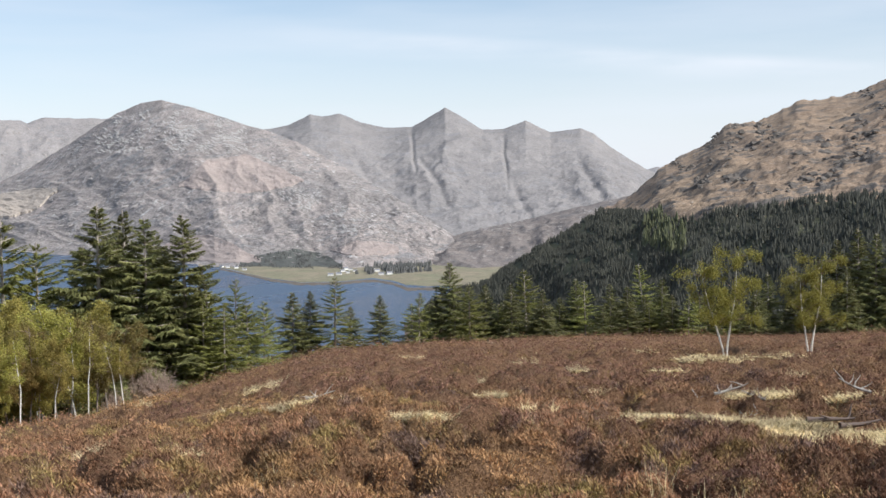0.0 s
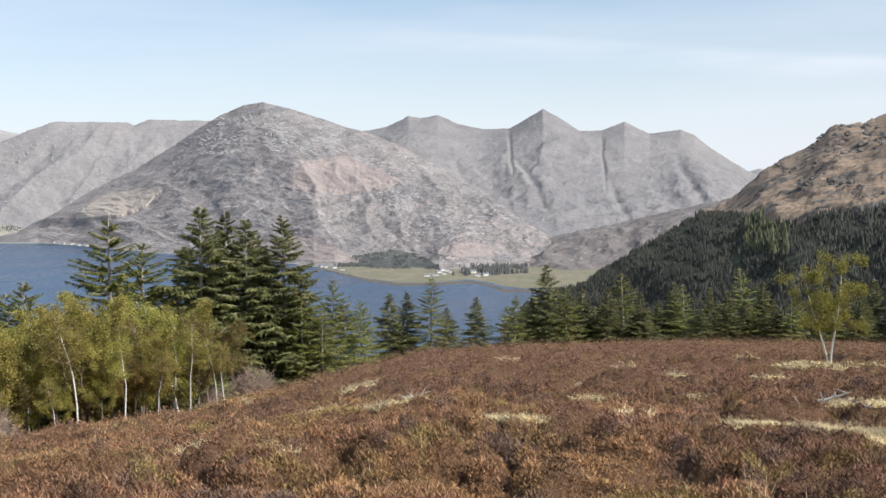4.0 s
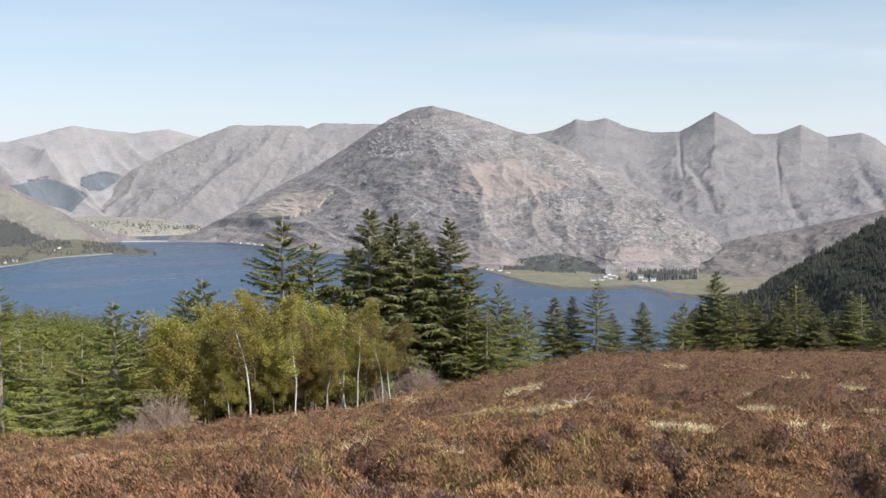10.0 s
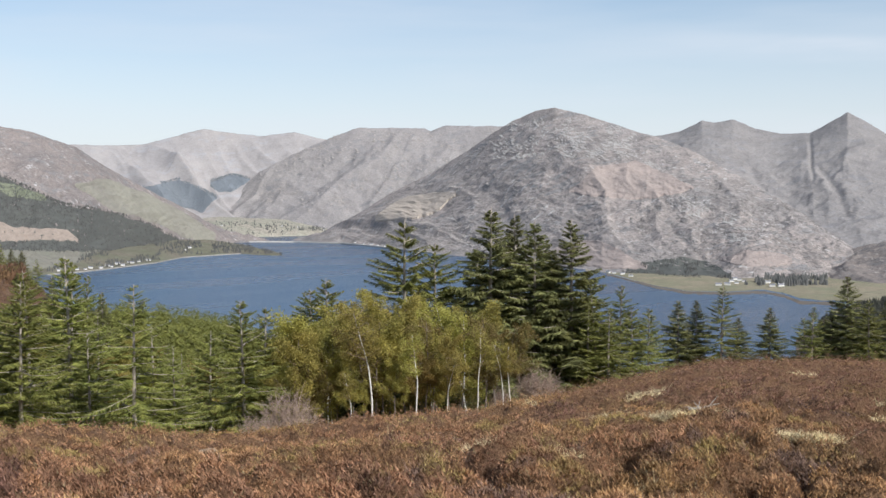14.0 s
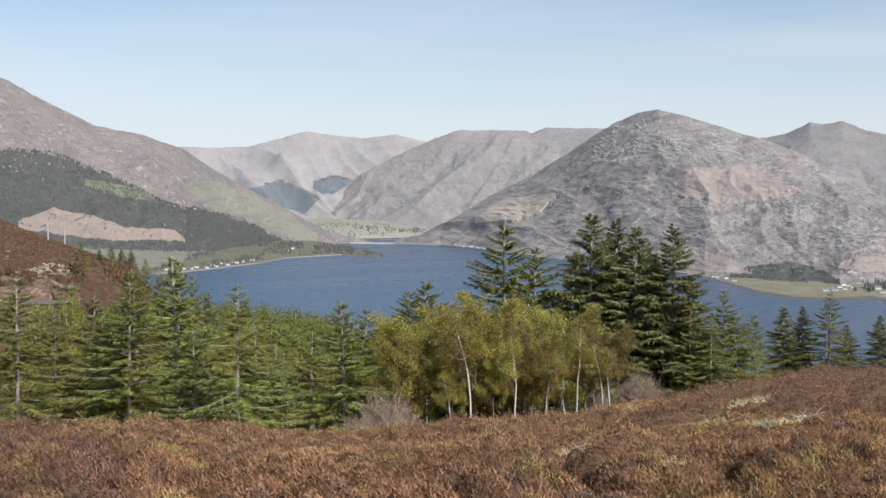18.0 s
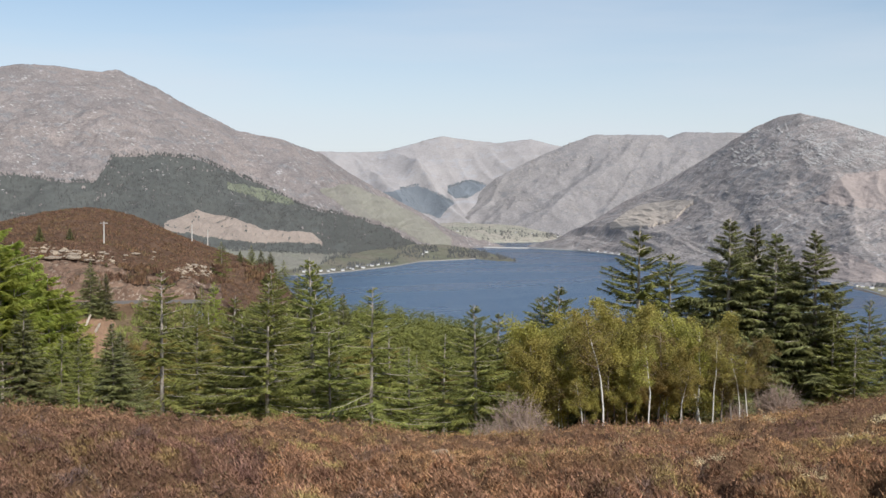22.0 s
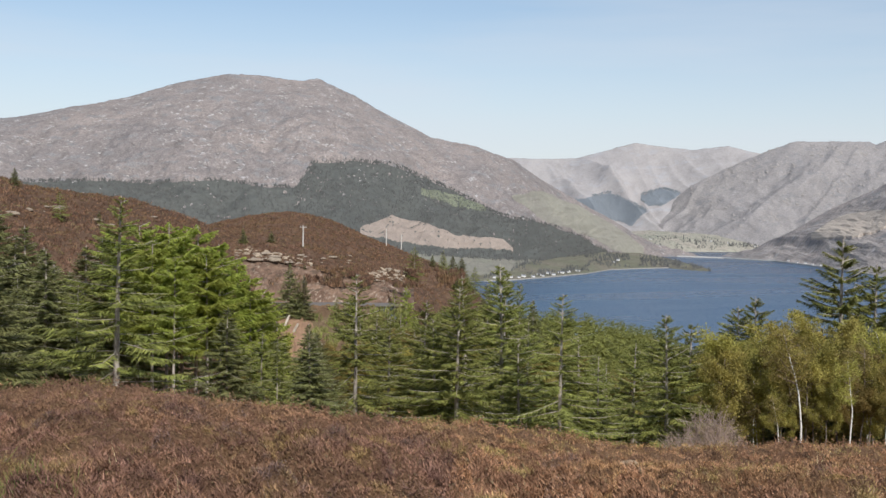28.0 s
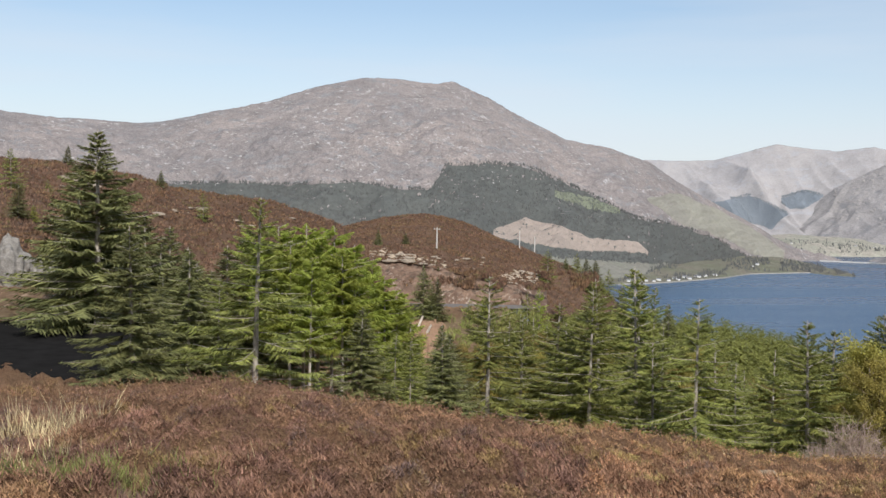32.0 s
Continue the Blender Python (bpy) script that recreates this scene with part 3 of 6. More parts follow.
KNOLL = Slope([(-56, -2.4), (-53, -1.42), (-51.9, -0.95), (-49.6, -0.42), (-48.5, -0.25), (-47.4, -0.18), (-45.7, -0.55), (-44.3, -1.17), (-42, -2.1), (-40.4, -2.63), (-39, -3.44), (-38.1, -4.3), (-36.5, -6.5)],
              290, [(-56, 212), (-43, 212), (-41.3, 170), (-36.5, 140)], [(-56, -12), (-52, -9.5), (-48.5, -9.6), (-46.5, -11.3), (-43.0, -13.4), (-41.3, -27), (-38, -40), (-36.5, -45)], 1.5, 1.6, 83, 0.85, 0.06)
BANK = Slope([(-85, 2.5), (-67.7, 2.07), (-66.2, 2.07), (-64.5, 1.96), (-61.9, 1.49), (-60, 0.94), (-57.4, 0.58), (-55.2, 0.35), (-53, -0.31), (-51.9, -0.75), (-50.6, -1.9), (-49.6, -3.6), (-48.5, -6.0), (-47.5, -8)],
             [(-100, 170), (-67, 170), (-48, 200)], [(-100, 70), (-67, 80), (-56, 110), (-47, 150)], [(-100, -8), (-67, -12), (-56, -22), (-47, -34)], 1.8, 2.0, 97, 0.85, 0.08)

FAR.build("mountain_far", HAZED, "mountain range beyond the head of the loch, paled by painted haze")
MID.build("mountain_head", HEAD_GREY, "rocky mountains at the head of the loch, haze put into their colour")
SISTERS.build("mountain_peaks", PEAKS, "row of pointed grey peaks cut by dark gullies", step=0.055, rows=160)
MAIN.build("mountain_main", GREY, "broad rocky mountain with scree and crags above the loch", step=0.055, rows=210)
NOTCH.build("mountain_notch", HAZED, "distant peak in a gap between hills", rows=30)
LOW.build("hill_low", LOW_GREY, "low rocky hill behind the shore village", "hill", rows=80)
RIGHT.build("hill_right", TAN, "steep tan hill with dark crags and forest below", "hill", step=0.075, rows=330)
LEFT.build("mountain_left", LGREY, "long rounded grey mountain with plantations on its lower slopes", step=0.075, rows=170)
VALE.build("fields_head", FIELD, "flat pale green fields at the head of the loch", "field", rows=40)
FORELAND.build("foreland", SCRUB, "low wooded point running out into the loch", "shore", rows=50)
MEADOW.build("meadow", hill_material("meadow_grass", (0.225, 0.23, 0.145), (0.33, 0.28, 0.20), (0.42, 0.38, 0.31), 60.0, 0.3, 0.0, 0.9, 0.7), "flat green meadow and shingle on the shore", "field", rows=30)
KNOLL.build("knoll", BROWN, "heather-covered knoll above the road cutting", "hill", step=0.08, rows=110)
BANK.build("bank", BROWN, "heather-covered bank with outcrops and scattered trees", "hill", step=0.11, rows=80)


def strip(name, az0, az1, edge, mat, label, category, n=90, m=14, rough=0.3, seed=5):
    """A band of land or road between edges given as (distance table, height table) pairs."""
    az = np.linspace(az0, az1, n)
    rows = []
    for k in range(m):
        t = k / (m - 1) * (len(edge) - 1)
        i = min(int(t), len(edge) - 2)
        f = t - i
        r = pick(edge[i][0], az) * (1 - f) + pick(edge[i + 1][0], az) * f
        z = pick(edge[i][1], az) * (1 - f) + pick(edge[i + 1][1], az) * f
        rows.append(polar(az, r, z + rough * fbm(az * 4, az * 0 + k * 0.7, 4, seed)))
    return tagged(sheet(name, np.stack(rows), mat), label, category, kind="structure")


def patch(name, slope, tops, bottoms, mat, label, category="slope", lift=1.5, seed=3):
    """Ground of another colour lying on a hill, between two lines given by heading and angle of view."""
    az = np.linspace(tops[0][0], tops[-1][0], 180)
    u = np.linspace(0, 1, 600)
    cols = []
    for a in az:
        r, z = slope.at(np.full(600, a), u)
        el = np.maximum.accumulate(np.degrees(np.arctan2(z, r)))
        ragged = 0.10 * fbm(np.array([a * 2.3, a * 2.3 + 40]), np.array([0.0, 5.0]), 4, seed)
        hi, lo = pick(tops, a) + ragged[0], pick(bottoms, a) + ragged[1]
        e = np.linspace(min(lo, hi - 0.01), hi, 46)
        rr = np.interp(e, el, r)
        cols.append(polar(a, rr, np.interp(e, el, z) + lift * np.concatenate([[-0.5], np.ones(44), [-0.5]])))
    return tagged(sheet(name, np.stack(cols, 1), mat), label, category, kind="structure")


FELLED = hill_material("felled_ground", (0.365, 0.30, 0.25), (0.325, 0.268, 0.225), (0.42, 0.38, 0.335), 90.0, 0.4, 0.5, 0.3, 0.5)
GRASSY = hill_material("pale_grass_slope", (0.325, 0.31, 0.25), (0.285, 0.268, 0.225), (0.40, 0.37, 0.34), 160.0, 0.15, 0.5, 0.3, 0.4)
GREENISH = hill_material("green_slope", (0.20, 0.22, 0.155), (0.225, 0.235, 0.17), (0.36, 0.35, 0.28), 120.0, 0.1)
# matches the trees above it: dark, with haze greyed into the colour
HAZED_FLOOR = hill_material("hazed_plantation_floor", (0.112, 0.116, 0.106), (0.125, 0.128, 0.116), (0.17, 0.17, 0.15), 60.0, 0.1, 0.0, 0.5, 0.4)
patch("hazed_plantation_floor", LEFT, [(-60.9, 0.98), (-57.4, 1.17), (-54.7, 1.09), (-53, 1.2), (-50.8, 1.3), (-49.1, 1.05), (-47.4, 0.95), (-46.6, 2.2), (-44.6, 2.37), (-42.7, 2.2), (-40.7, 1.45), (-39, 0.66), (-37.4, -0.2), (-35.2, -0.6), (-33.6, -1.1), (-32, -1.95)],
      [(-61, -0.6), (-50, -1.6), (-44, -2.25), (-40, -2.3), (-36.8, -2.45), (-32, -2.4)], HAZED_FLOOR, "dark floor of the conifer plantation, greyed by haze in its colour", lift=2.0, seed=14)
# the shore scrub's tones, lightened and greyed to carry haze
HAZED_SCRUB = hill_material("hazed_scrub_slope", (0.205, 0.205, 0.165), (0.235, 0.222, 0.185), (0.33, 0.31, 0.28), 90.0, 0.25, 0.3, 0.5, 0.6)
patch("hazed_scrub_slope", LEFT, [(-50, -1.45), (-44, -2.05), (-40, -2.15), (-36.8, -2.3), (-32, -2.3)], [(-50, -3.2), (-44, -3.6), (-36.8, -3.5), (-32, -3.0)], HAZED_SCRUB, "scrub and rough pasture above the shore, haze painted into its grey-green", lift=1.2, seed=17)
# sheet close to the trees' own tone, closes the gaps between them
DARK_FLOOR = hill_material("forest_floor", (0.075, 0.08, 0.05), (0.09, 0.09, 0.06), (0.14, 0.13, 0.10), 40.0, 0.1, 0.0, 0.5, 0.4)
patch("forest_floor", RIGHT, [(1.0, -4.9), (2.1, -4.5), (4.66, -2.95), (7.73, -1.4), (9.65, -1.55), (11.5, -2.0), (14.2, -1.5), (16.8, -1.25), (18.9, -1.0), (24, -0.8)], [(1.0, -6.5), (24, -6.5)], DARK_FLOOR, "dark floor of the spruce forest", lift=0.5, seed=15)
patch("felled_slope", LEFT, [(-44.2, -1.0), (-42.6, -0.36), (-40.7, -0.8), (-39.3, -1.33), (-37.1, -1.42), (-36.6, -1.85)], [(-44.2, -1.35), (-43.7, -1.42), (-40.6, -1.88), (-36.6, -2.0)], FELLED, "bare pinkish-tan felled patch in the plantation", lift=3.5)
patch("grass_slope", LEFT, [(-36.7, 0.75), (-35.2, 1.05), (-33.6, 0.38), (-31.7, -0.62), (-30.2, -1.65)], [(-36.7, 0.7), (-35.2, -0.4), (-33.6, -0.9), (-31.7, -1.8), (-30.2, -2.2)], GRASSY, "pale grassy end of the mountain", seed=8)
patch("green_slope", LEFT, [(-41.2, 1.0), (-39.5, 0.75), (-38.0, 0.1)], [(-41.2, 0.75), (-39.5, 0.1), (-38.0, -0.1)], GREENISH, "strip of fresh green young trees on the mountain", lift=3.5, seed=5)
patch("tan_slope", MAIN, [(-22.4, -0.9), (-21.2, -0.1), (-19.6, 0.25), (-18.4, 0.2)], [(-22.4, -1.2), (-21.2, -1.15), (-19.6, -0.9), (-18.4, 0.1)], TAN_GRASS, "pale tan grass slope on the mountain's shoulder", lift=5.0, seed=4)


PINK_GRASS = hill_material("pinkish_grass", (0.43, 0.355, 0.315), (0.36, 0.305, 0.275), (0.50, 0.47, 0.44), 160.0, 0.4, 0.6, 0.4, 0.6)
patch("dry_slope", MAIN, [(-14.2, -2.9), (-13.2, -2.3), (-11.6, -2.1), (-10.2, -2.7), (-9.0, -3.4)], [(-14.2, -3.0), (-12.5, -3.3), (-10.5, -3.55), (-9.0, -3.5)], PINK_GRASS, "pinkish dry grass at the mountain's foot", seed=24)
patch("dry_slope", MAIN, [(-5.6, -3.0), (-4.2, -2.6), (-3.0, -2.7), (-2.2, -3.0)], [(-5.6, -3.1), (-4.2, -3.4), (-2.2, -3.3)], PINK_GRASS, "pinkish dry grass at the mountain's foot", seed=25)
patch("dry_slope", MAIN, [(-12.8, 0.3), (-11.4, 1.5), (-9.6, 1.75), (-8.0, 1.1), (-6.8, 0.4)], [(-12.8, 0.2), (-11.2, 0.0), (-9.4, -0.15), (-6.8, 0.3)], PINK_GRASS, "pinkish dry grass high on the mountain", lift=2.0, seed=27)
patch("wooded_knob", MAIN, [(-10, -3.5), (-8.6, -3.05), (-7.1, -2.9), (-6.1, -3.2), (-5, -3.75)], [(-10, -3.6), (-8.6, -3.95), (-7, -4.1), (-5, -4.1)], HAZED_FLOOR, "dark wooded knob at the mountain's foot", lift=0.8, seed=28)
ASPHALT = plain("asphalt", (0.17, 0.15, 0.13), 1.0, 2.0, 0.15)
strip("cut_bank", -51.5, -41.5, [(204.5, [(-56, -17.2), (-38, -17.6)]), (206.5, [(-56, -15), (-48, -13.5), (-43, -15), (-38, -20)]), (213, [(-56, -11.5), (-52, -9.2), (-48.5, -9.3), (-46.5, -11), (-43.4, -12.9), (-41.2, -15), (-38, -22)])],
      SOIL, "raw rock and soil face of the road cutting", "bank", 220, 26, 0.5)
strip("road", -56, -42.3, [(197, -16.6), (201, -16.5), (205, -16.6)], ASPHALT, "grey asphalt road on the hillside", "road", 60, 5, 0.0)
strip("road_embankment", -56, -37, [(150, [(-56, -32), (-47, -33), (-37, -33)]), (175, [(-56, -24), (-47, -22.5), (-37, -25)]), (196.5, [(-56, -16.8), (-43.5, -16.8), (-41, -22), (-37, -34)]), (197.5, [(-56, -16.55), (-43.5, -16.55), (-41, -22), (-37, -34)])], ROUGH_BANK, "rough grassy embankment with bare soil under the road", "bank", 200, 24, 0.6, 8)
ORANGE_SOIL = hill_material("orange_soil", (0.40, 0.25, 0.155), (0.31, 0.19, 0.12), (0.48, 0.38, 0.28), 9.0, 0.45, 1.0, 0.5, 0.6)
strip("soil_slope", -48.5, -45.4, [(171, [(-48.5, -26.5), (-48.0, -24.2), (-46.4, -24.4), (-45.4, -27)]), (176, [(-48.5, -24), (-48.1, -21.5), (-46.6, -21.8), (-45.4, -25)]), (186, [(-48.5, -21), (-48.2, -18.8), (-46.9, -19.0), (-45.4, -22)]), (195.5, [(-48.5, -18), (-48.2, -16.5), (-47.2, -16.5), (-45.4, -18.5)])], ORANGE_SOIL, "bare orange soil slope below the road", "bank", 60, 24, 0.9, 9)
MUD = hill_material("tidal_mud", (0.20, 0.165, 0.13), (0.15, 0.13, 0.11), (0.27, 0.25, 0.21), 30.0, 0.4, 0.0, 0.6, 0.5)
tide = [(-11.2, shore(3.76)), (-9.9, shore(4.08)), (-8.5, shore(4.45)), (-7.1, shore(4.66)), (-5.2, shore(4.69)), (-3.5, shore(4.59)), (-2.6, shore(4.75)), (-1.84, shore(5.05)), (0, shore(5.09))]
strip("tidal_flat", -11, 0, [([(a, q - 26 - 14 * (a > -8)) for a, q in tide], LOCH - 0.5), ([(a, q - 10) for a, q in tide], LOCH + 0.35), ([(a, q + 14) for a, q in tide], LOCH + 0.75)], MUD, "brown tidal mud along the edge of the meadow", "shore", 200, 12, 0.5, 31)
# the pale line of the causeway across the head of the loch
SHINGLE = plain("shingle", (0.50, 0.48, 0.45), 0.9, 0.4, 0.2)
SHORE_STONES = plain("shore_stones", (0.30, 0.28, 0.25), 0.9, 0.2, 0.4)
for name, mat, high, az0, az1, els in (("causeway", SHINGLE, 3.8, -28.6, -19.6, [(-28.6, 2.12), (-26.4, 2.15), (-24.1, 2.25), (-21.9, 2.48), (-19.6, 2.78)]), ("shore_line", SHORE_STONES, 1.9, -38.0, -29.0, [(-38, 3.52), (-36.6, 3.44), (-35, 3.29), (-33, 3.06), (-31.7, 2.82), (-29, 2.68)])):
    table = [(a, shore(e)) for a, e in els]
    strip(name, az0, az1, [(table, LOCH - 1), ([(a, q + 1) for a, q in table], LOCH + high), ([(a, q + 9) for a, q in table], LOCH + high + 0.2), ([(a, q + 10) for a, q in table], LOCH - 1)], mat, "thin pale line of stones along the water", "causeway", 120, 10, 0.2)
strip("roadside_verge", -74, -64.6, [(60, -5.75), (63, -5.5), (72, -5.1), (84, -5.4)], ROUGH_BANK, "tan grassy verge beside the road", "verge", 60, 12, 0.3, 12)
# asphalt blackened in its base colour to paint the deep shade of trees
SHADED_ASPHALT = plain("shaded_asphalt", (0.018, 0.017, 0.016), 1.0, 1.5, 0.2, 0.0)
strip("near_road", -80, -61.5, [(41, -6.9), (45, -6.4), (60.5, -5.8)], SHADED_ASPHALT, "asphalt road dipping out of sight, tree shade painted into its colour", "road", 60, 8, 0.0)

# ---- trees ----
rng = np.random.default_rng(7)


def part(name, mesh, parent, label=""):
    ob = new(name, mesh)
    ob.parent = parent
    return tagged(ob, label, kind="stuff" if name in ("branchwork", "crown") else "")


def tube(points, radii, sides=6):
    """Points and quads of a round bar along points."""
    pts, rad = np.asarray(points, float), np.asarray(radii, float)
    d = np.gradient(pts, axis=0)
    d /= np.linalg.norm(d, axis=1)[:, None] + 1e-9
    ref = np.where(np.abs(d[:, 2:]) > 0.9, [[1.0, 0, 0]], [[0, 0, 1.0]])
    u = np.cross(d, ref)
    u /= np.linalg.norm(u, axis=1)[:, None] + 1e-9
    w = np.cross(d, u)
    a = np.arange(sides) * 2 * math.pi / sides
    ringp = pts[:, None] + rad[:, None, None] * (np.cos(a)[None, :, None] * u[:, None] + np.sin(a)[None, :, None] * w[:, None])
    n = len(pts)
    i = np.arange(n * sides).reshape(n, sides)
    j = np.roll(i, -1, 1)
    return ringp.reshape(-1, 3), np.stack([i[:-1], j[:-1], j[1:], i[1:]], -1).reshape(-1, 4)


def join(pieces):
    v, f, k = [], [], 0
    for a, b in pieces:
        v.append(a)
        f.append(b + k)
        k += len(a)
    return np.concatenate(v), np.concatenate(f)


def unit(v):
    return v / (np.linalg.norm(v, axis=-1, keepdims=True) + 1e-9)


def spruce(g, h=10.0, wide=3.6, levels=17, m=30, low=0.04, droop=0.2, power=0.85, leaf=1.0, whorl=6, full=0.27, soar=0.6):
    """Arrays of a spruce: trunk, bare boughs in whorls, and the flat sprays of needled twigs along each bough."""
    lean = g.normal(0, 0.012, 2) * h
    zz = np.linspace(0, h, 9)
    axis = lambda z: np.stack([lean[0] * (z / h) ** 2, lean[1] * (z / h) ** 2, z], -1)
    trunk = tube(axis(zz), 0.1 * (1 - zz / h) ** 0.8 + 0.014)
    n = levels * whorl
    tier = np.repeat(np.arange(levels), whorl)
    t = np.clip(low + (0.985 - low) * (np.clip(tier + 0.5 + g.normal(0, 0.5, n), 0.05, None) / levels) ** 0.9, low, 0.985)
    heads = np.tile(np.arange(whorl) * 6.283 / whorl, levels) + tier * 0.7 + g.normal(0, 0.25, n)
    lens = wide * (1 - t) ** power * (0.66 + 0.46 * g.random(n)) + 0.07
    lens = np.where(g.random(n) < 0.12, lens * 0.5, lens)
    rise = soar * t ** 2 - droop * (1 - t) + g.normal(0, 0.12, n)
    s = np.linspace(0.14, 1.0, m)
    up = np.array([0, 0, 1.0])
    out = np.stack([np.cos(heads), np.sin(heads), 0 * heads], -1)
    side = np.stack([-np.sin(heads), np.cos(heads), 0 * heads], -1)
    root = axis(t * h)
    lift = rise[:, None] * s + (0.2 * (1 - t))[:, None] * (s ** 3 - 0.35 * s)
    spine = root[:, None] + lens[:, None, None] * (out[:, None] * s[None, :, None] + up * lift[..., None])
    boughs = [tube(np.stack([root[i], spine[i, m // 2], spine[i, -1]]), [0.026, 0.016, 0.004], 3) for i in range(0, n, 3)]
    verts = []
    for sgn in (-1, 1, 0):
        fan = np.minimum(1, 0.25 + s * 2.2) * (1.04 - s) ** 0.65
        ln = (leaf * full * np.clip(lens, 0.25, 2.6)[:, None] * fan + 0.05) * (0.65 + 0.6 * g.random((n, m)))
        if sgn == 0:
            ln = 0.08 + 0.34 * ln
        fall = g.normal(-0.9 if sgn == 0 else -0.22, 0.2, (n, m))
        d = unit(out[:, None] * (0.62 + 0.25 * g.random((n, m)))[..., None] + side[:, None] * (sgn * 0.85 + g.normal(0, 0.16, (n, m)))[..., None] + up * fall[..., None])
        tip = spine + d * ln[..., None] - up * (0.12 * ln)[..., None]
        wv = unit(np.cross(d, up + 0.6 * g.normal(0, 1, (n, m, 3)))) * leaf * (0.016 + 0.02 * g.random((n, m, 1))) * np.clip(lens / 1.2, 0.36, 1)[:, None, None]
        verts.append(np.stack([spine + wv, tip, spine - wv], 2).reshape(-1, 3))
    v = np.concatenate(verts)
    return trunk, join(boughs), (v, np.arange(len(v)).reshape(-1, 3))


def limb(g, start, way, length, r0, bend=0.25, n=6):
    p, d, pts = np.array(start, float), unit(np.array(way, float)), []
    for i in range(n):
        pts.append(p.copy())
        d = unit(d + g.normal(0, bend, 3) * 0.5 + np.array([0, 0, 0.05]))
        p = p + d * length / (n - 1)
    return np.array(pts), np.linspace(r0, r0 * 0.25, n)


def birch(g, h=7.0, wide=2.0, stems=1, leaves=17000, leaf=0.037, clear=0.36, thick=0.06):
    """Arrays of a birch: pale stems, fine branches, and a loose crown of small leaves in hanging clumps."""
    stem_p, twig_p, ends = [], [], []
    for k in range(stems):
        a = g.random() * 6.28
        pts, rad = limb(g, (0.12 * k * math.cos(a), 0.12 * k * math.sin(a), -0.1), (0.12 * math.cos(a) * (1 if stems > 1 else 0.5), 0.12 * math.sin(a) * (1 if stems > 1 else 0.5), 1), h * (0.92 if k == 0 else 0.8), thick, 0.17, 9)
        stem_p.append(tube(pts, rad, 7))
        ends += list(pts[5:]) * 2
        for i in range(26):
            t = clear + (0.97 - clear) * g.random()
            j = t * 8
            b = pts[int(j)] + (pts[min(8, int(j) + 1)] - pts[int(j)]) * (j % 1)
            aa = g.random() * 6.28
            ln = wide * (0.35 + 0.75 * g.random()) * (1.05 - 0.6 * abs(t - 0.55))
            q, qr = limb(g, b, (math.cos(aa), math.sin(aa), 0.45), ln, 0.022, 0.3, 5)
            twig_p.append(tube(q, qr, 3))
            ends += [q[2], q[3], q[4], q[4] - (0, 0, 0.25)]
    ends = np.array(ends)
    c = ends[g.permutation(len(ends))[:80 * stems]]
    big = wide * (0.09 + 0.13 * g.random(len(c)))
    k = g.integers(0, len(c), leaves)
    ball = unit(g.normal(0, 1, (leaves, 3))) * (0.2 + 1.0 * g.random((leaves, 1)))
    p = c[k] + ball * big[k][:, None] * np.array([1.0, 1.0, 0.8]) - np.array([0, 0, 1.0]) * (0.25 * big[k] * g.random(leaves))[:, None]
    p += g.normal(0, 0.09, p.shape)
    d = unit(g.normal(0, 1, p.shape) + np.array([0, 0, -0.15]))
    w = unit(np.cross(d, g.normal(0, 1, p.shape)))
    size = leaf * (0.6 + 0.8 * g.random((len(p), 1)))
    quad = np.stack([p - d * size + w * size * 0.9, p + d * size, p - d * size - w * size * 0.9], 1).reshape(-1, 3)
    return join(stem_p), join(twig_p), (quad, np.arange(len(quad)).reshape(-1, 3))


def shrub(g, h=2.2, wide=1.6, n=95):
    """Arrays of a bare shrub: crooked grey stems from one root, forking into a rounded haze of fine twigs."""
    pieces = []
    for i in range(n):
        a, tilt = g.random() * 6.28, g.random() ** 0.6 * 0.95
        way = (math.sin(tilt) * math.cos(a), math.sin(tilt) * math.sin(a), math.cos(tilt))
        ln = h * (0.55 + 0.3 * g.random()) * (1 - 0.12 * tilt)
        q, r = limb(g, (0.18 * wide * math.cos(a) * g.random(), 0.18 * wide * math.sin(a) * g.random(), 0), way, ln, 0.02, 0.5, 6)
        pieces.append(tube(q, r, 3))
        for k in range(15):
            j = g.integers(1, 6)
            q2, r2 = limb(g, q[j], g.normal(0, 0.8, 3) + 0.8 * unit(q[j] - q[j - 1]), 0.5 * (0.4 + g.random()), 0.0085, 0.5, 4)
            pieces.append(tube(q2, r2, 3))
    return join(pieces)


def tree_template(name, kind, label, arrays, mats, category="tree"):
    thing = new(name)
    tagged(thing, label, category, kind)
    for pname, arr, mat in zip(("trunk", "branchwork", "crown"), arrays, mats):
        if arr is not None:
            part(pname, raw_mesh(name + "_" + pname, arr[0], arr[1], mat, pname == "trunk"), thing)
    return thing


used = set()


def clone(template, m):
    """A copy at the pose m, whatever the size at which the first one stands."""
    k = template.scale
    return copy_thing(template, m @ Matrix.Diagonal((1 / k.x, 1 / k.y, 1 / k.z, 1)))


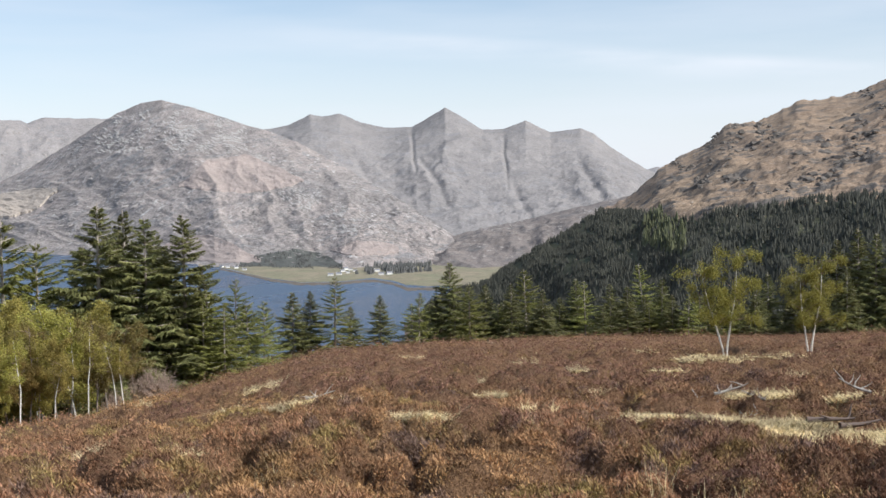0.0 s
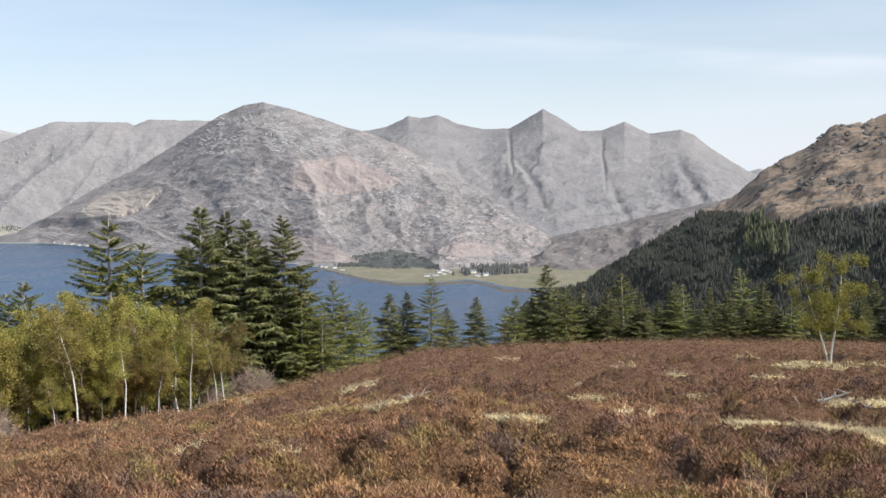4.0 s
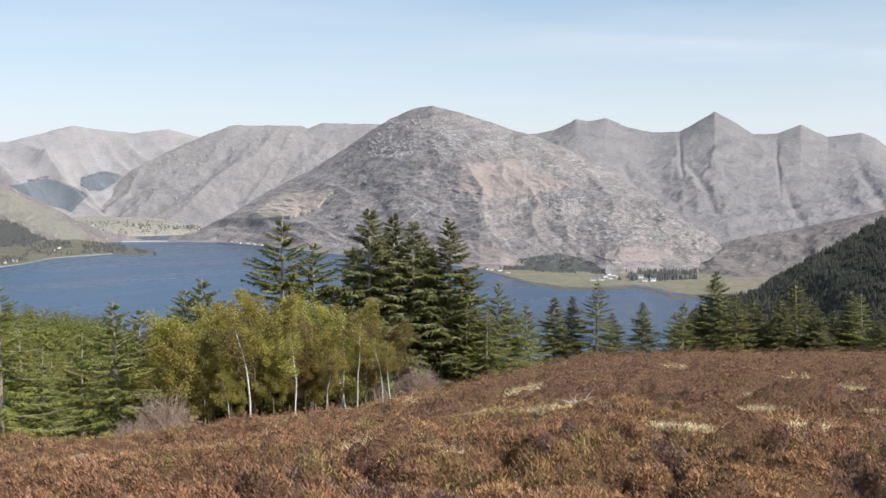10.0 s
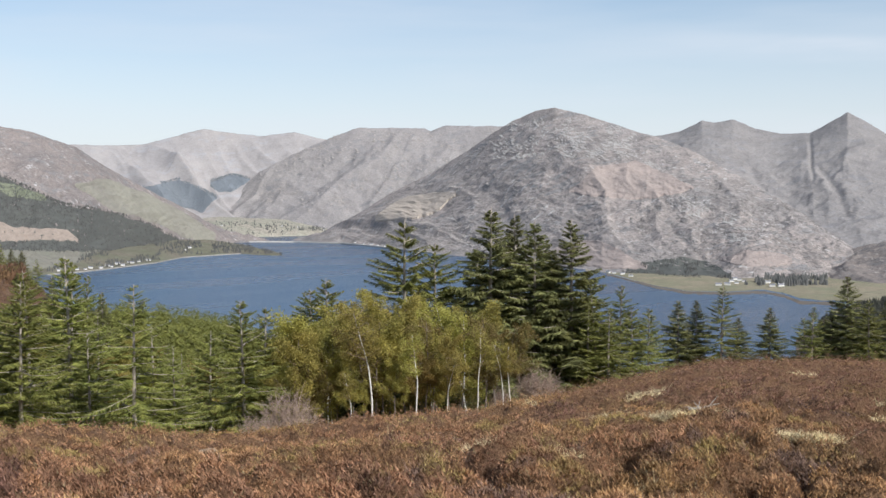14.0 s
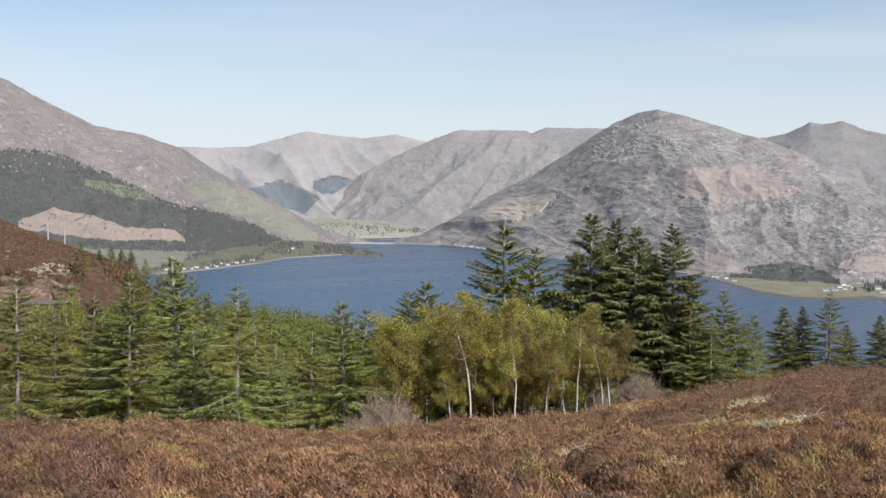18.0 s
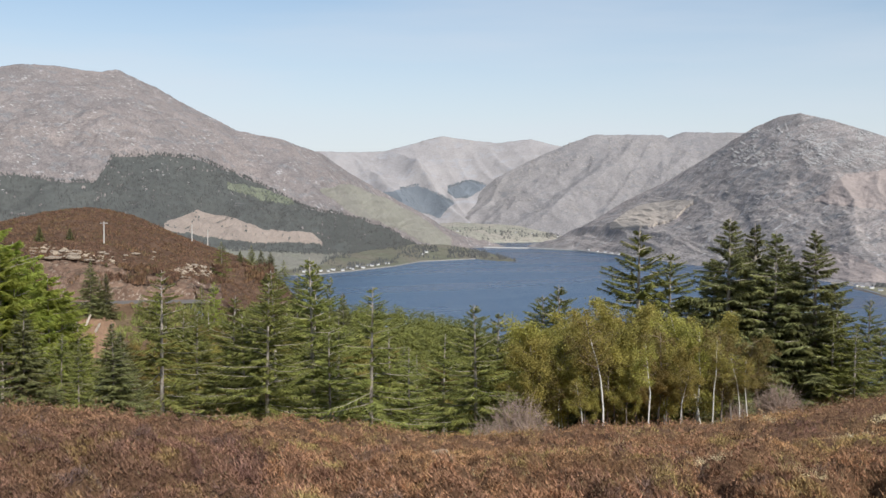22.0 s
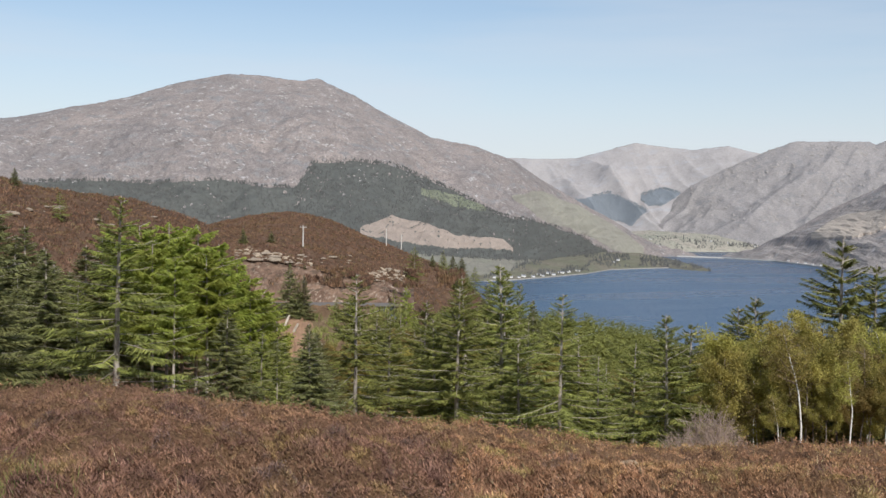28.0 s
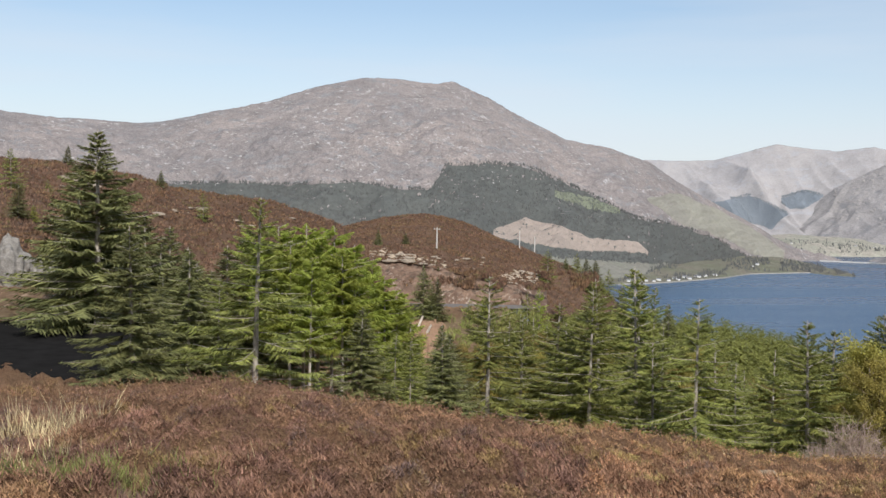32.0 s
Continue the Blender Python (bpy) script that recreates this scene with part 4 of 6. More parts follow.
def place(template, az, r, top=None, height=10.0, tall=None, squash=1.0, sink=0.1):
    """Stand a tree on the ground at a heading and distance, so tall that its tip is seen at the angle top."""
    z = ground_at(az, r)
    h = tall if tall else r * math.tan(radians(top)) - z
    k = max(h, 0.5) / height
    p = heading(az, 0, r)
    m = Matrix.Translation((p.x, p.y, z - sink)) @ Matrix.Rotation(rng.random() * 6.28, 4, "Z") @ Matrix.Diagonal((k * squash, k * squash, k, 1))
    if template.name not in used:
        used.add(template.name)
        template.matrix_basis = m
        return template
    return clone(template, m)


SPR = [tree_template("spruce_tree", "conifers round the heath", "green spruce with a straight pale trunk showing through open branches",
                     spruce(np.random.default_rng(11 + i), 10, (3.7, 4.1, 3.3, 3.8)[i], (30, 31, 29, 26)[i], 28, 0.04, 0.22, 0.86, 1.1, (6, 6, 6, 5)[i]), (GREY_BARK, GREY_BARK, SPRUCE)) for i in range(4)]
DRK = [tree_template("spruce_tree", "conifers round the heath", "tall dark spruce with dense drooping branches",
                     spruce(np.random.default_rng(31 + i), 10, (3.7, 3.3)[i], 36, 26, 0.03, 0.3, 0.95, 1.35, 7, 0.3, 0.45), (GREY_BARK, GREY_BARK, DARK_SPRUCE)) for i in range(2)]
LAR = [tree_template("larch_tree", "larches by the road", "larch in fresh bright green needle with a bare lower stem",
                     spruce(np.random.default_rng(51 + i), 10, 3.3, 12, 36, 0.36, -0.06, 0.38, 1.5, 7, 0.34, 0.25), (GREY_BARK, GREY_BARK, LARCH)) for i in range(2)]
YNG = [tree_template("spruce_tree", "conifers of the wood below the heath", "young green spruce in the wood below the heath",
                     spruce(np.random.default_rng(61 + i), 10, (4.0, 3.4)[i], 18, 17, 0.03, 0.24, 0.9, 1.7), (GREY_BARK, GREY_BARK, SPRUCE)) for i in range(2)]
GRN = [tree_template("larch_tree", "larches of the wood below the heath", "leafy bright green larch in the wood",
                     spruce(np.random.default_rng(65), 10, 3.6, 16, 16, 0.08, 0.05, 0.75, 2.0), (GREY_BARK, GREY_BARK, LARCH))]
BIR = [tree_template("birch_tree", "birches at the edge of the heath", ("birch with a stem painted brown as in shade and a loose olive-green crown", "birch with a stem painted brown as in shade and a loose olive-green crown", "two-stemmed birch with white bark and an airy yellow-green crown")[i],
                     birch(np.random.default_rng(71 + i), 7, (2.0, 2.3, 1.9)[i], (1, 1, 2)[i], clear=(0.3, 0.27, 0.34)[i]), ((SHADED_BARK, SHADED_BARK, WHITE_BARK)[i], TWIGS, BIRCH)) for i in range(3)]
BAR = [tree_template("birch_tree", "birches at the edge of the heath", "slender birch with a long white stem and a thin crown",
                     birch(np.random.default_rng(85 + i), 7, 1.4, 1, 3600, 0.037, 0.55, 0.066), (WHITE_BARK, TWIGS, BIRCH)) for i in range(2)]
BRZ = [tree_template("birch_tree", "birches at the edge of the heath", "birch in bronze bud with a stem painted brown as in shade",
                     birch(np.random.default_rng(81), 7, 1.9, 1, 7000, 0.042), (SHADED_BARK, TWIGS, BRONZE))]
YEL = tree_template("birch_tree", "birches at the edge of the heath", "two-stemmed birch with white bark and a bright yellow-green crown",
                    birch(np.random.default_rng(79), 7, 2.1, 2, 17000, 0.04, 0.34, 0.085), (WHITE_BARK, TWIGS, YELLOW_BIRCH))
SHR = tree_template("bare_shrub", "bare shrubs at the edge of the heath", "bare grey-brown shrub of fine tangled twigs", (None, shrub(np.random.default_rng(91)), None), (None, PALE_TWIGS, None), "shrub")

# the row of spruces past the brow of the heath: heading, distance, angle of the tip
for i, (az, r, top) in enumerate([(-8.96, 98, -5.35), (-7.51, 102, -4.98), (-6.68, 104, -4.93), (-5.46, 102, -4.29), (-4.66, 108, -5.76), (-3.19, 102, -5.24), (-1.28, 102, -5.15), (-0.44, 106, -5.5),
                                  (0.3, 106, -3.69), (1.26, 102, -4.78), (2.1, 105, -4.79), (3.37, 104, -4.81), (4.08, 108, -4.12), (4.9, 104, -5.1), (6.58, 110, -4.57), (7.0, 106, -4.72), (8.24, 110, -4.86),
                                  (9.06, 106, -5.0), (9.9, 112, -3.91), (10.71, 108, -4.6), (11.24, 106, -5.4), (12.58, 112, -5.5), (13.6, 112, -5.2), (14.4, 112, -5.4)]):
    place(DRK[i // 2 % 2] if i % 3 else SPR[i % 4], az, r, top, squash=1.35)
for i, (az, r, top) in enumerate([(15.24, 112, -4.88), (15.77, 114, -4.34), (17.0, 116, -4.2), (18.0, 116, -3.6), (18.85, 112, -2.74), (19.85, 112, -2.21), (20.59, 110, -2.48), (19.35, 104, -4.06), (21.8, 110, -2.2), (23, 110, -1.8)]):
    place(DRK[i % 2], az, r, top, squash=1.15)
for i in range(26):
    place(DRK[i % 2] if i % 3 else YNG[i % 2], -1.6 + 0.66 * i + 0.3 * math.sin(i * 2.3), 110 + 5 * math.sin(i * 1.7), -5.7 + 0.4 * math.sin(i * 3.1), squash=1.6)
# the tall group
for i, (az, r, top) in enumerate([(-21.02, 84, -1.03), (-19.53, 86, -2.16), (-11.46, 86, -3.53), (-10.34, 88, -4.24), (-24.72, 92, -3.85), (-25.53, 94, -4.37), (-12.2, 88, -4.6), (-10.9, 84, -5.6), (-11.9, 84, -5.4), (-9.7, 88, -5.3)]):
    place(SPR[i % 4], az, r, top, squash=1.35)
for i, (az, r, top) in enumerate([(-16.74, 86, -0.44), (-15.35, 88, -0.74), (-14.51, 86, -1.11), (-12.69, 86, -0.99), (-13.6, 92, -2.6), (-17.5, 92, -2.4), (-14.0, 94, -1.9), (-15.9, 93, -1.6)]):
    place(DRK[i % 2], az, r, top, squash=1.35)
# spruces added behind the birches as a dark backdrop, for the shade between stems
for i in range(12):
    place(DRK[i % 2], -27.6 + i * 1.02, 82 + 5 * math.sin(i * 2.1), -6.9 + 0.5 * math.sin(i * 1.3), squash=1.3)
# birches
for i, (az, r, top) in enumerate([(-22.5, 63, -4.31), (-25.81, 64, -5.18), (-24.22, 67, -5.36), (-20.95, 66, -4.63), (-18.75, 62, -6.62), (-17.91, 70, -4.41),
                                  (-21.55, 61, -7.78), (-26.62, 62, -6.09), (-23.6, 61, -8.25), (-20.44, 62, -6.99), (-23.2, 70, -4.9), (-19.4, 70, -5.0), (-25.0, 72, -5.6), (-21.8, 74, -4.9), (-18.4, 76, -5.2),
                                  (-26.9, 74, -6.0), (-16.9, 74, -5.0), (-24.6, 64, -6.6), (-22.0, 64, -6.4), (-19.6, 64, -6.2), (-27.6, 70, -6.9), (-23.9, 78, -5.0), (-20.2, 78, -4.7)]):
    place(BIR[i % 3 if i % 2 else i % 2], az, r, top, 7.0)
for az, r, top in ((13.8, 39, -2.7), (17.7, 45, -3.05)):
    place(YEL, az, r, top, 7.0, squash=0.85)
for i, (az, r, top) in enumerate([(-22.6, 60, -4.7), (-20.46, 60, -6.2), (-18.87, 61, -7.2), (-17.38, 63, -5.9), (-16.06, 63, -6.7), (-15.7, 63, -6.9), (-23.68, 59, -8.2)]):
    place(BAR[i % 2], az, r, top, 7.0, squash=0.9)
for az, r, top in ((-15.75, 66, -5.71), (-16.5, 67, -5.4), (-15.2, 70, -6.2), (-17.0, 64, -6.0), (-20.0, 63, -5.6), (-23.0, 62, -6.0), (-26.0, 62, -6.8)):
    place(BRZ[0], az, r, top, 7.0)
for az, r, top, wide in ((-26.9, 58, -8.6, 0.95), (-14.04, 69, -7.95, 1.0), (-14.9, 70, -8.2, 0.9), (-28.4, 57, -10.0, 0.9), (-16.3, 68, -8.9, 0.8), (-25.7, 59, -9.9, 0.8)):
    place(SHR, az, r, top, 2.1, squash=0.68 * wide)
# spruces below the heath
for i, (az, r, top) in enumerate([(-28.93, 60, -4.8), (-27.91, 70, -5.24), (-32.28, 56, -7.0), (-44.35, 50, -3.1), (-46.28, 48, -6.0), (-39.31, 56, -3.7), (-37.02, 62, -2.54), (-34.17, 54, -3.95), (-41.0, 62, -4.4),
                                  (-46.6, 46, -5.53), (-38.82, 70, -3.13), (-35.83, 64, -5.4), (-40.39, 58, -5.3), (-61.75, 42, -0.86), (-59.09, 46, -2.05), (-55.87, 42, 0.61), (-49.0, 48, -6.0),
                                  (-42.7, 60, -5.2), (-48, 60, -5.5), (-36.2, 58, -6.2), (-30.6, 66, -6.3), (-33.2, 66, -6.0)]):
    place(DRK[i % 2] if az < -57 or -47 < az < -46 else SPR[i % 4], az, r, top, squash=1.45 if az < -54 else 1.35)
# most of these are added fill, their dark needles standing in for deep shade
for i, (az, r, top) in enumerate([(-63.34, 58, 3.67), (-50.68, 46, -4.75), (-58, 66, -3.0), (-60.5, 60, -1.5), (-57.3, 56, -1.8), (-62.5, 66, 1.0), (-64.2, 64, 2.0), (-58.6, 52, -2.6), (-60.0, 70, -0.9), (-56.4, 64, -1.4), (-59.2, 62, -1.9), (-55.2, 66, -2.0), (-61.2, 72, -0.4)]):
    place(DRK[i % 2], az, r, top, squash=1.5)
for i, (az, r, top) in enumerate([(-54.9, 56, -0.76), (-53.52, 57, -0.74), (-52.13, 58, -0.85), (-51.0, 58, -1.68), (-49.5, 60, -3.33), (-54.2, 54, -1.6), (-52.8, 60, -1.0), (-56.0, 58, -1.2), (-50.2, 62, -2.6), (-51.6, 56, -2.0), (-48.9, 62, -4.0), (-53.2, 52, -2.4)]):
    place(LAR[i % 2], az, r, top)
for i, (az, r, top) in enumerate([(-57.7, 46, -3.4), (-48.2, 44, -6.4), (-53.0, 66, -3.4), (-51.4, 68, -3.8), (-54.6, 66, -3.2), (-56.8, 62, -3.0)]):
    place(SPR[i % 4], az, r, top, squash=1.0)
for i, (az, r, top) in enumerate([(-60.3, 48, -3.2)]):
    place(DRK[i % 2], az, r, top, squash=1.1)
# the wood that fills the hollow behind them
for i in range(46):
    az = -49.5 + 21.5 * (i / 46) + rng.normal(0, 0.3)
    r = 70 + 55 * rng.random()
    top = np.interp(az, (-50, -44, -40, -36, -32, -28), (-5.9, -6.0, -5.6, -6.2, -7.0, -7.2)) - 1.0 * rng.random()
    pick_one = rng.random()
    if pick_one < 0.45:
        place(BIR[i % 2], az, r, top + 0.2, 7.0)
    else:
        place(GRN[0] if pick_one < 0.55 else YNG[i % 2] if pick_one < 0.8 else DRK[i % 2], az, r, top, squash=1.2)
# scattered trees on the slopes of the bank and the knoll


def stand_on(template, slope, az, el, top, height=10.0, squash=1.0):
    """Stand a tree on a hill where its foot is seen at the angle el and its tip at the angle top."""
    s = np.linspace(0, 1, 400)
    r, z = slope.at(np.full(400, az), s)
    i = int(np.argmin(np.abs(np.degrees(np.arctan2(z, r)) - el)))
    p = heading(az, 0, float(r[i]))
    k = max(0.8, float(r[i]) * math.tan(radians(top)) - float(z[i])) / height
    m = Matrix.Translation((p.x, p.y, float(z[i]) - 0.15)) @ Matrix.Rotation(az * 7.0, 4, "Z") @ Matrix.Diagonal((k * squash, k * squash, k, 1))
    return clone(template, m)


for i, (slope, az, el, top) in enumerate([(BANK, -67.23, 0.4, 2.61), (BANK, -64.73, 1.9, 2.83), (BANK, -60.46, 0.9, 1.75), (BANK, -58.45, -0.7, 0.7), (BANK, -66.9, -0.6, 1.1), (BANK, -56.68, -0.9, -0.23), (BANK, -65.6, 0.2, 1.2),
                                          (KNOLL, -49.9, -1.8, -0.96), (KNOLL, -48.55, -1.7, -1.08), (KNOLL, -41.48, -3.5, -1.79), (KNOLL, -47.63, -5.2, -2.74), (KNOLL, -46.9, -5.4, -3.3), (KNOLL, -40.0, -3.6, -2.3), (KNOLL, -39.4, -4.0, -2.6)]):
    stand_on(DRK[i % 2] if i % 3 else YNG[0], slope, az, el, top, squash=1.3)
for i in range(44):
    az, r = -50.5 + 13.0 * i / 44 + rng.normal(0, 0.2), 150 + 40 * rng.random()
    z = float(np.interp(r, (150, 175, 197), (-33, -22.8, -16.6)))
    if -48.5 < az < -45.6:
        continue
    k = (3 + 4 * rng.random()) / 10
    p = heading(az, 0, r)
    clone((GRN[0], YNG[0], YNG[1], GRN[0], YNG[1])[i % 5], Matrix.Translation((p.x, p.y, z - 0.3)) @ Matrix.Rotation(i, 4, "Z") @ Matrix.Diagonal((k, k, k, 1)))
for i, (az, el, top) in enumerate([(-40.08, -3.0, -1.95), (-39.6, -3.3, -2.2), (-39.13, -3.6, -2.3), (-38.47, -4.2, -2.7), (-40.6, -2.8, -2.2), (-39.3, -3.9, -3.0), (-38.8, -4.2, -3.2)]):
    stand_on(DRK[i % 2] if i % 3 else YNG[1], KNOLL, az, el, top, squash=1.3)
for i, (az, r, top) in enumerate([(-37.0, 118, -2.8), (-39.2, 120, -4.6), (-37.8, 122, -3.5), (-36.3, 120, -3.5), (-41.5, 116, -5.6), (-35.5, 118, -4.3), (-38.5, 100, -4.7)]):
    place((SPR[i % 4], YNG[i % 2], DRK[i % 2])[i % 3], az, r, top, squash=0.9)
for az, r, top in ((-43.4, 122, -5.1), (-42.8, 128, -4.9), (-42.1, 118, -5.2), (-44.1, 126, -5.6)):
    place(YNG[0], az, r, top, squash=1.1)
# dark trees and a green bush on the edge of the road
for template, az, tall in ((DRK[0], -47.63, 9.4), (DRK[1], -46.9, 7.6), (DRK[0], -47.2, 6.5), (GRN[0], -44.6, 4.6), (YNG[1], -45.3, 4.0)):
    p = heading(az, 0, 191)
    clone(template, Matrix.Translation((p.x, p.y, -18.6)) @ Matrix.Rotation(az, 4, "Z") @ Matrix.Diagonal((tall / 9, tall / 9, tall / 10, 1)))
stand_on(GRN[0], BANK, -66.23, -0.9, 0.01, squash=1.3)
stand_on(GRN[0], KNOLL, -41.86, -6.0, -3.76, squash=1.1)


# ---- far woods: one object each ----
# the blue-grey here is distance haze painted into the floor's colour
HAZED_BLUE_FLOOR = hill_material("hazed_far_wood_floor", (0.2, 0.222, 0.245), (0.21, 0.23, 0.25), (0.215, 0.23, 0.25), 200.0, 0.1, 0.0, 0.1, 0.2)
GRN_HILL = leaf_material("hill_larches", (0.10, 0.108, 0.055), (0.12, 0.125, 0.065), 0.2, 0.05, 0.15)

def woods(name, label, slope, n, tall, inside, seed, mat=FOREST):
    """Small ragged conifers on a slope, wherever inside(heading, angle) holds."""
    g = np.random.default_rng(seed)
    az = g.uniform(slope.crest[0][0], slope.crest[-1][0], n * 30)
    s = g.random(n * 30) ** 1.1
    r, z = slope.at(az, s)
    el = np.degrees(np.arctan2(z, r))
    keep = np.where(inside(az, el))[0][:n]
    base = polar(az[keep], r[keep], z[keep])
    k = len(keep)
    h = tall * (0.6 + 0.7 * g.random(k))
    sides = 5
    a = g.random((k, 1)) * 6.28 + np.arange(sides) * 6.28 / sides
    verts = []
    for lo, hi, wide in ((0.0, 0.7, 0.26), (0.38, 1.0, 0.17)):
        rad = h[:, None] * wide * (0.7 + 0.6 * g.random((k, sides)))
        ringp = base[:, None] + np.stack([rad * np.cos(a), rad * np.sin(a), h[:, None] * lo + 0 * rad - 0.04 * h[:, None]], -1)
        tip = base + np.stack([0 * h, 0 * h, h * hi], -1)
        verts.append(np.stack([ringp, np.roll(ringp, -1, 1), np.repeat(tip[:, None], sides, 1)], 2).reshape(-1, 3))
    v = np.concatenate(verts)
    return tagged(new(name, raw_mesh(name, v, np.arange(len(v)).reshape(-1, 3), mat)), label, "forest", kind="stuff")


def band(tops, bottoms, gap=0.25, seed=3, fine=1.6):
    def inside(az, el):
        ok = (el < pick(tops, az)) & (el > pick(bottoms, az)) & (az > tops[0][0]) & (az < tops[-1][0])
        return ok & (fbm(az * fine, el * fine * 2, 3, seed) > gap - 0.5)
    return inside


cleared = band([(-44.2, -1.05), (-42.6, -0.36), (-40.7, -0.8), (-39.3, -1.33), (-37.1, -1.42), (-36.6, -1.9)], [(-44.2, -1.4), (-43.7, -1.45), (-40.6, -1.91), (-36.6, -2.0)], -1.0)
left_top = [(-62, 0.9), (-60.9, 1.06), (-57.4, 1.27), (-54.7, 1.19), (-53, 1.3), (-50.8, 1.4), (-49.1, 1.15), (-47.4, 1.04), (-46.6, 2.32), (-44.6, 2.49), (-42.7, 2.32), (-40.7, 1.57), (-39, 0.76), (-37.4, -0.1), (-35.2, -0.5), (-33.6, -1.0), (-32, -1.85), (-31.4, -2.4)]
left_band = band(left_top, [(-62, -1.2), (-50, -1.7), (-44, -2.3), (-40, -2.35), (-36.8, -2.5), (-31.4, -2.5)], 0.12, 3, 1.6)
woods("plantation", "dark conifer plantation on the mountain's lower slopes", LEFT, 22000, 5.5, lambda az, el: left_band(az, el) & ~cleared(az, el), 201, HAZED_WOOD)
woods("shore_wood", "mixed trees on the low point by the water", FORELAND, 1100, 7, band([(-38, -2.3), (-32, -2.0), (-29, -2.2), (-27, -2.7)], [(-38, -3.4), (-35, -3.2), (-33, -2.95), (-31.7, -2.7), (-29.4, -2.6), (-27, -2.8)], 0.4, 9), 203, HAZED_WOOD)
patch("hazed_far_wood_floor", FAR, [(-33.7, 0.5), (-31.9, 0.95), (-30.1, 0.1)], [(-33.7, 0.45), (-32.5, -0.25), (-30.8, -0.6), (-30.1, 0.05)], HAZED_BLUE_FLOOR, "floor of the far plantation, blue-grey from painted haze", lift=3.0)
patch("hazed_far_wood_floor", FAR, [(-30.4, 0.85), (-29.4, 1.15), (-28.5, 0.95)], [(-30.4, 0.6), (-30.0, 0.34), (-29.4, 0.34), (-28.5, 0.9)], HAZED_BLUE_FLOOR, "floor of the far plantation, blue-grey from painted haze", lift=3.0)
woods("far_plantation", "distant plantation below the pass, haze painted into its blue-green", FAR, 6000, 5.5, lambda az, el: band([(-33.7, 0.6), (-31.9, 1.05), (-30.1, 0.2)], [(-33.7, 0.55), (-32.5, -0.2), (-30.8, -0.6), (-30.1, 0.1)], 0.1)(az, el) | band([(-30.4, 0.95), (-29.4, 1.25), (-28.5, 1.05)], [(-30.4, 0.6), (-30.0, 0.34), (-29.4, 0.34), (-28.5, 1.0)], 0.1)(az, el), 205, HAZED_BLUE_WOOD)
woods("hill_forest", "dark spruce forest on the lower slopes of the hill", RIGHT, 26000, 3.6, band([(-1, -5.2), (2.1, -4.4), (4.66, -2.85), (7.73, -1.3), (9.65, -1.45), (11.5, -1.9), (14.2, -1.4), (16.8, -1.15), (18.9, -0.9), (24, -0.7)], [(-1, -8), (24, -8)], 0.2, 5, 1.6), 207)
woods("larch_strip", "strip of greener larches in the dark forest", RIGHT, 700, 7, band([(9.9, -1.9), (10.8, -1.5), (11.9, -2.2)], [(9.9, -3.2), (11.9, -3.8)], 0.1, 17), 215, GRN_HILL)
woods("field_trees", "trees and hedges among the fields", VALE, 260, 7, band([(-33, -1.1), (-28, -1.1), (-23, -1.5)], [(-33, -1.7), (-28, -1.8), (-23, -1.9)], 0.55, 15, 2.2), 213, HAZED_WOOD)
woods("field_trees", "dark hedge of trees above the far shore", VALE, 420, 6, band([(-28.5, -1.25), (-25, -1.4), (-22.8, -1.55)], [(-28.5, -1.42), (-25, -1.6), (-22.8, -1.8)], 0.35, 19, 3.0), 217, HAZED_WOOD)
woods("village_trees", "dark trees round the village on the shore", MEADOW, 420, 9, band([(-4.4, -3.9), (-0.6, -3.9)], [(-4.4, -4.25), (-3, -4.3), (-0.6, -4.2)], 0.3, 11), 209, HAZED_WOOD)
woods("foot_wood", "scrubby wood along the foot of the mountain", MAIN, 2000, 5, band([(-10.3, -3.5), (-8.6, -3.15), (-7.1, -3.0), (-6.1, -3.3), (-5, -3.8)], [(-10.3, -3.7), (-8.6, -4.1), (-7, -4.3), (-5, -4.3)], 0.5, 13, 2.4), 211, HAZED_WOOD)


# ---- the plantation on the slope above the water ----
def thicket():
    g = np.random.default_rng(221)
    small = spruce(np.random.default_rng(5), 10, 3.2, 9, 5, 0.02, 0.15, 0.85, 3.2, 5)[2][0]
    az, r = g.uniform(-39, -25.5, 620), 130 + 190 * g.random(620) ** 0.6
    top = np.interp(az, (-38, -34.5, -33, -31.4, -29.7, -28.6, -25), (-4.9, -4.75, -4.75, -5.1, -5.5, -5.9, -7.5))
    z = ground(az, r)
    h = np.clip(np.minimum(13 * (0.8 + 0.4 * g.random(620)), r * np.tan(np.radians(top - 0.25 * g.random(620))) - z), 3, 20)
    a = g.random(620) * 6.28
    k = (h / 10)[:, None, None]
    c, s = np.cos(a)[:, None], np.sin(a)[:, None]
    v = np.stack([small[None, :, 0] * c - small[None, :, 1] * s, small[None, :, 0] * s + small[None, :, 1] * c, small[None, :, 2] + 0 * c], -1) * k + polar(az, r, z)[:, None]
    v = v.reshape(-1, 3)
    return tagged(new("young_plantation", raw_mesh("young_plantation", v, np.arange(len(v)).reshape(-1, 3), SPRUCE)), "close-planted young conifers on the slope above the loch", "forest", kind="stuff")


thicket()


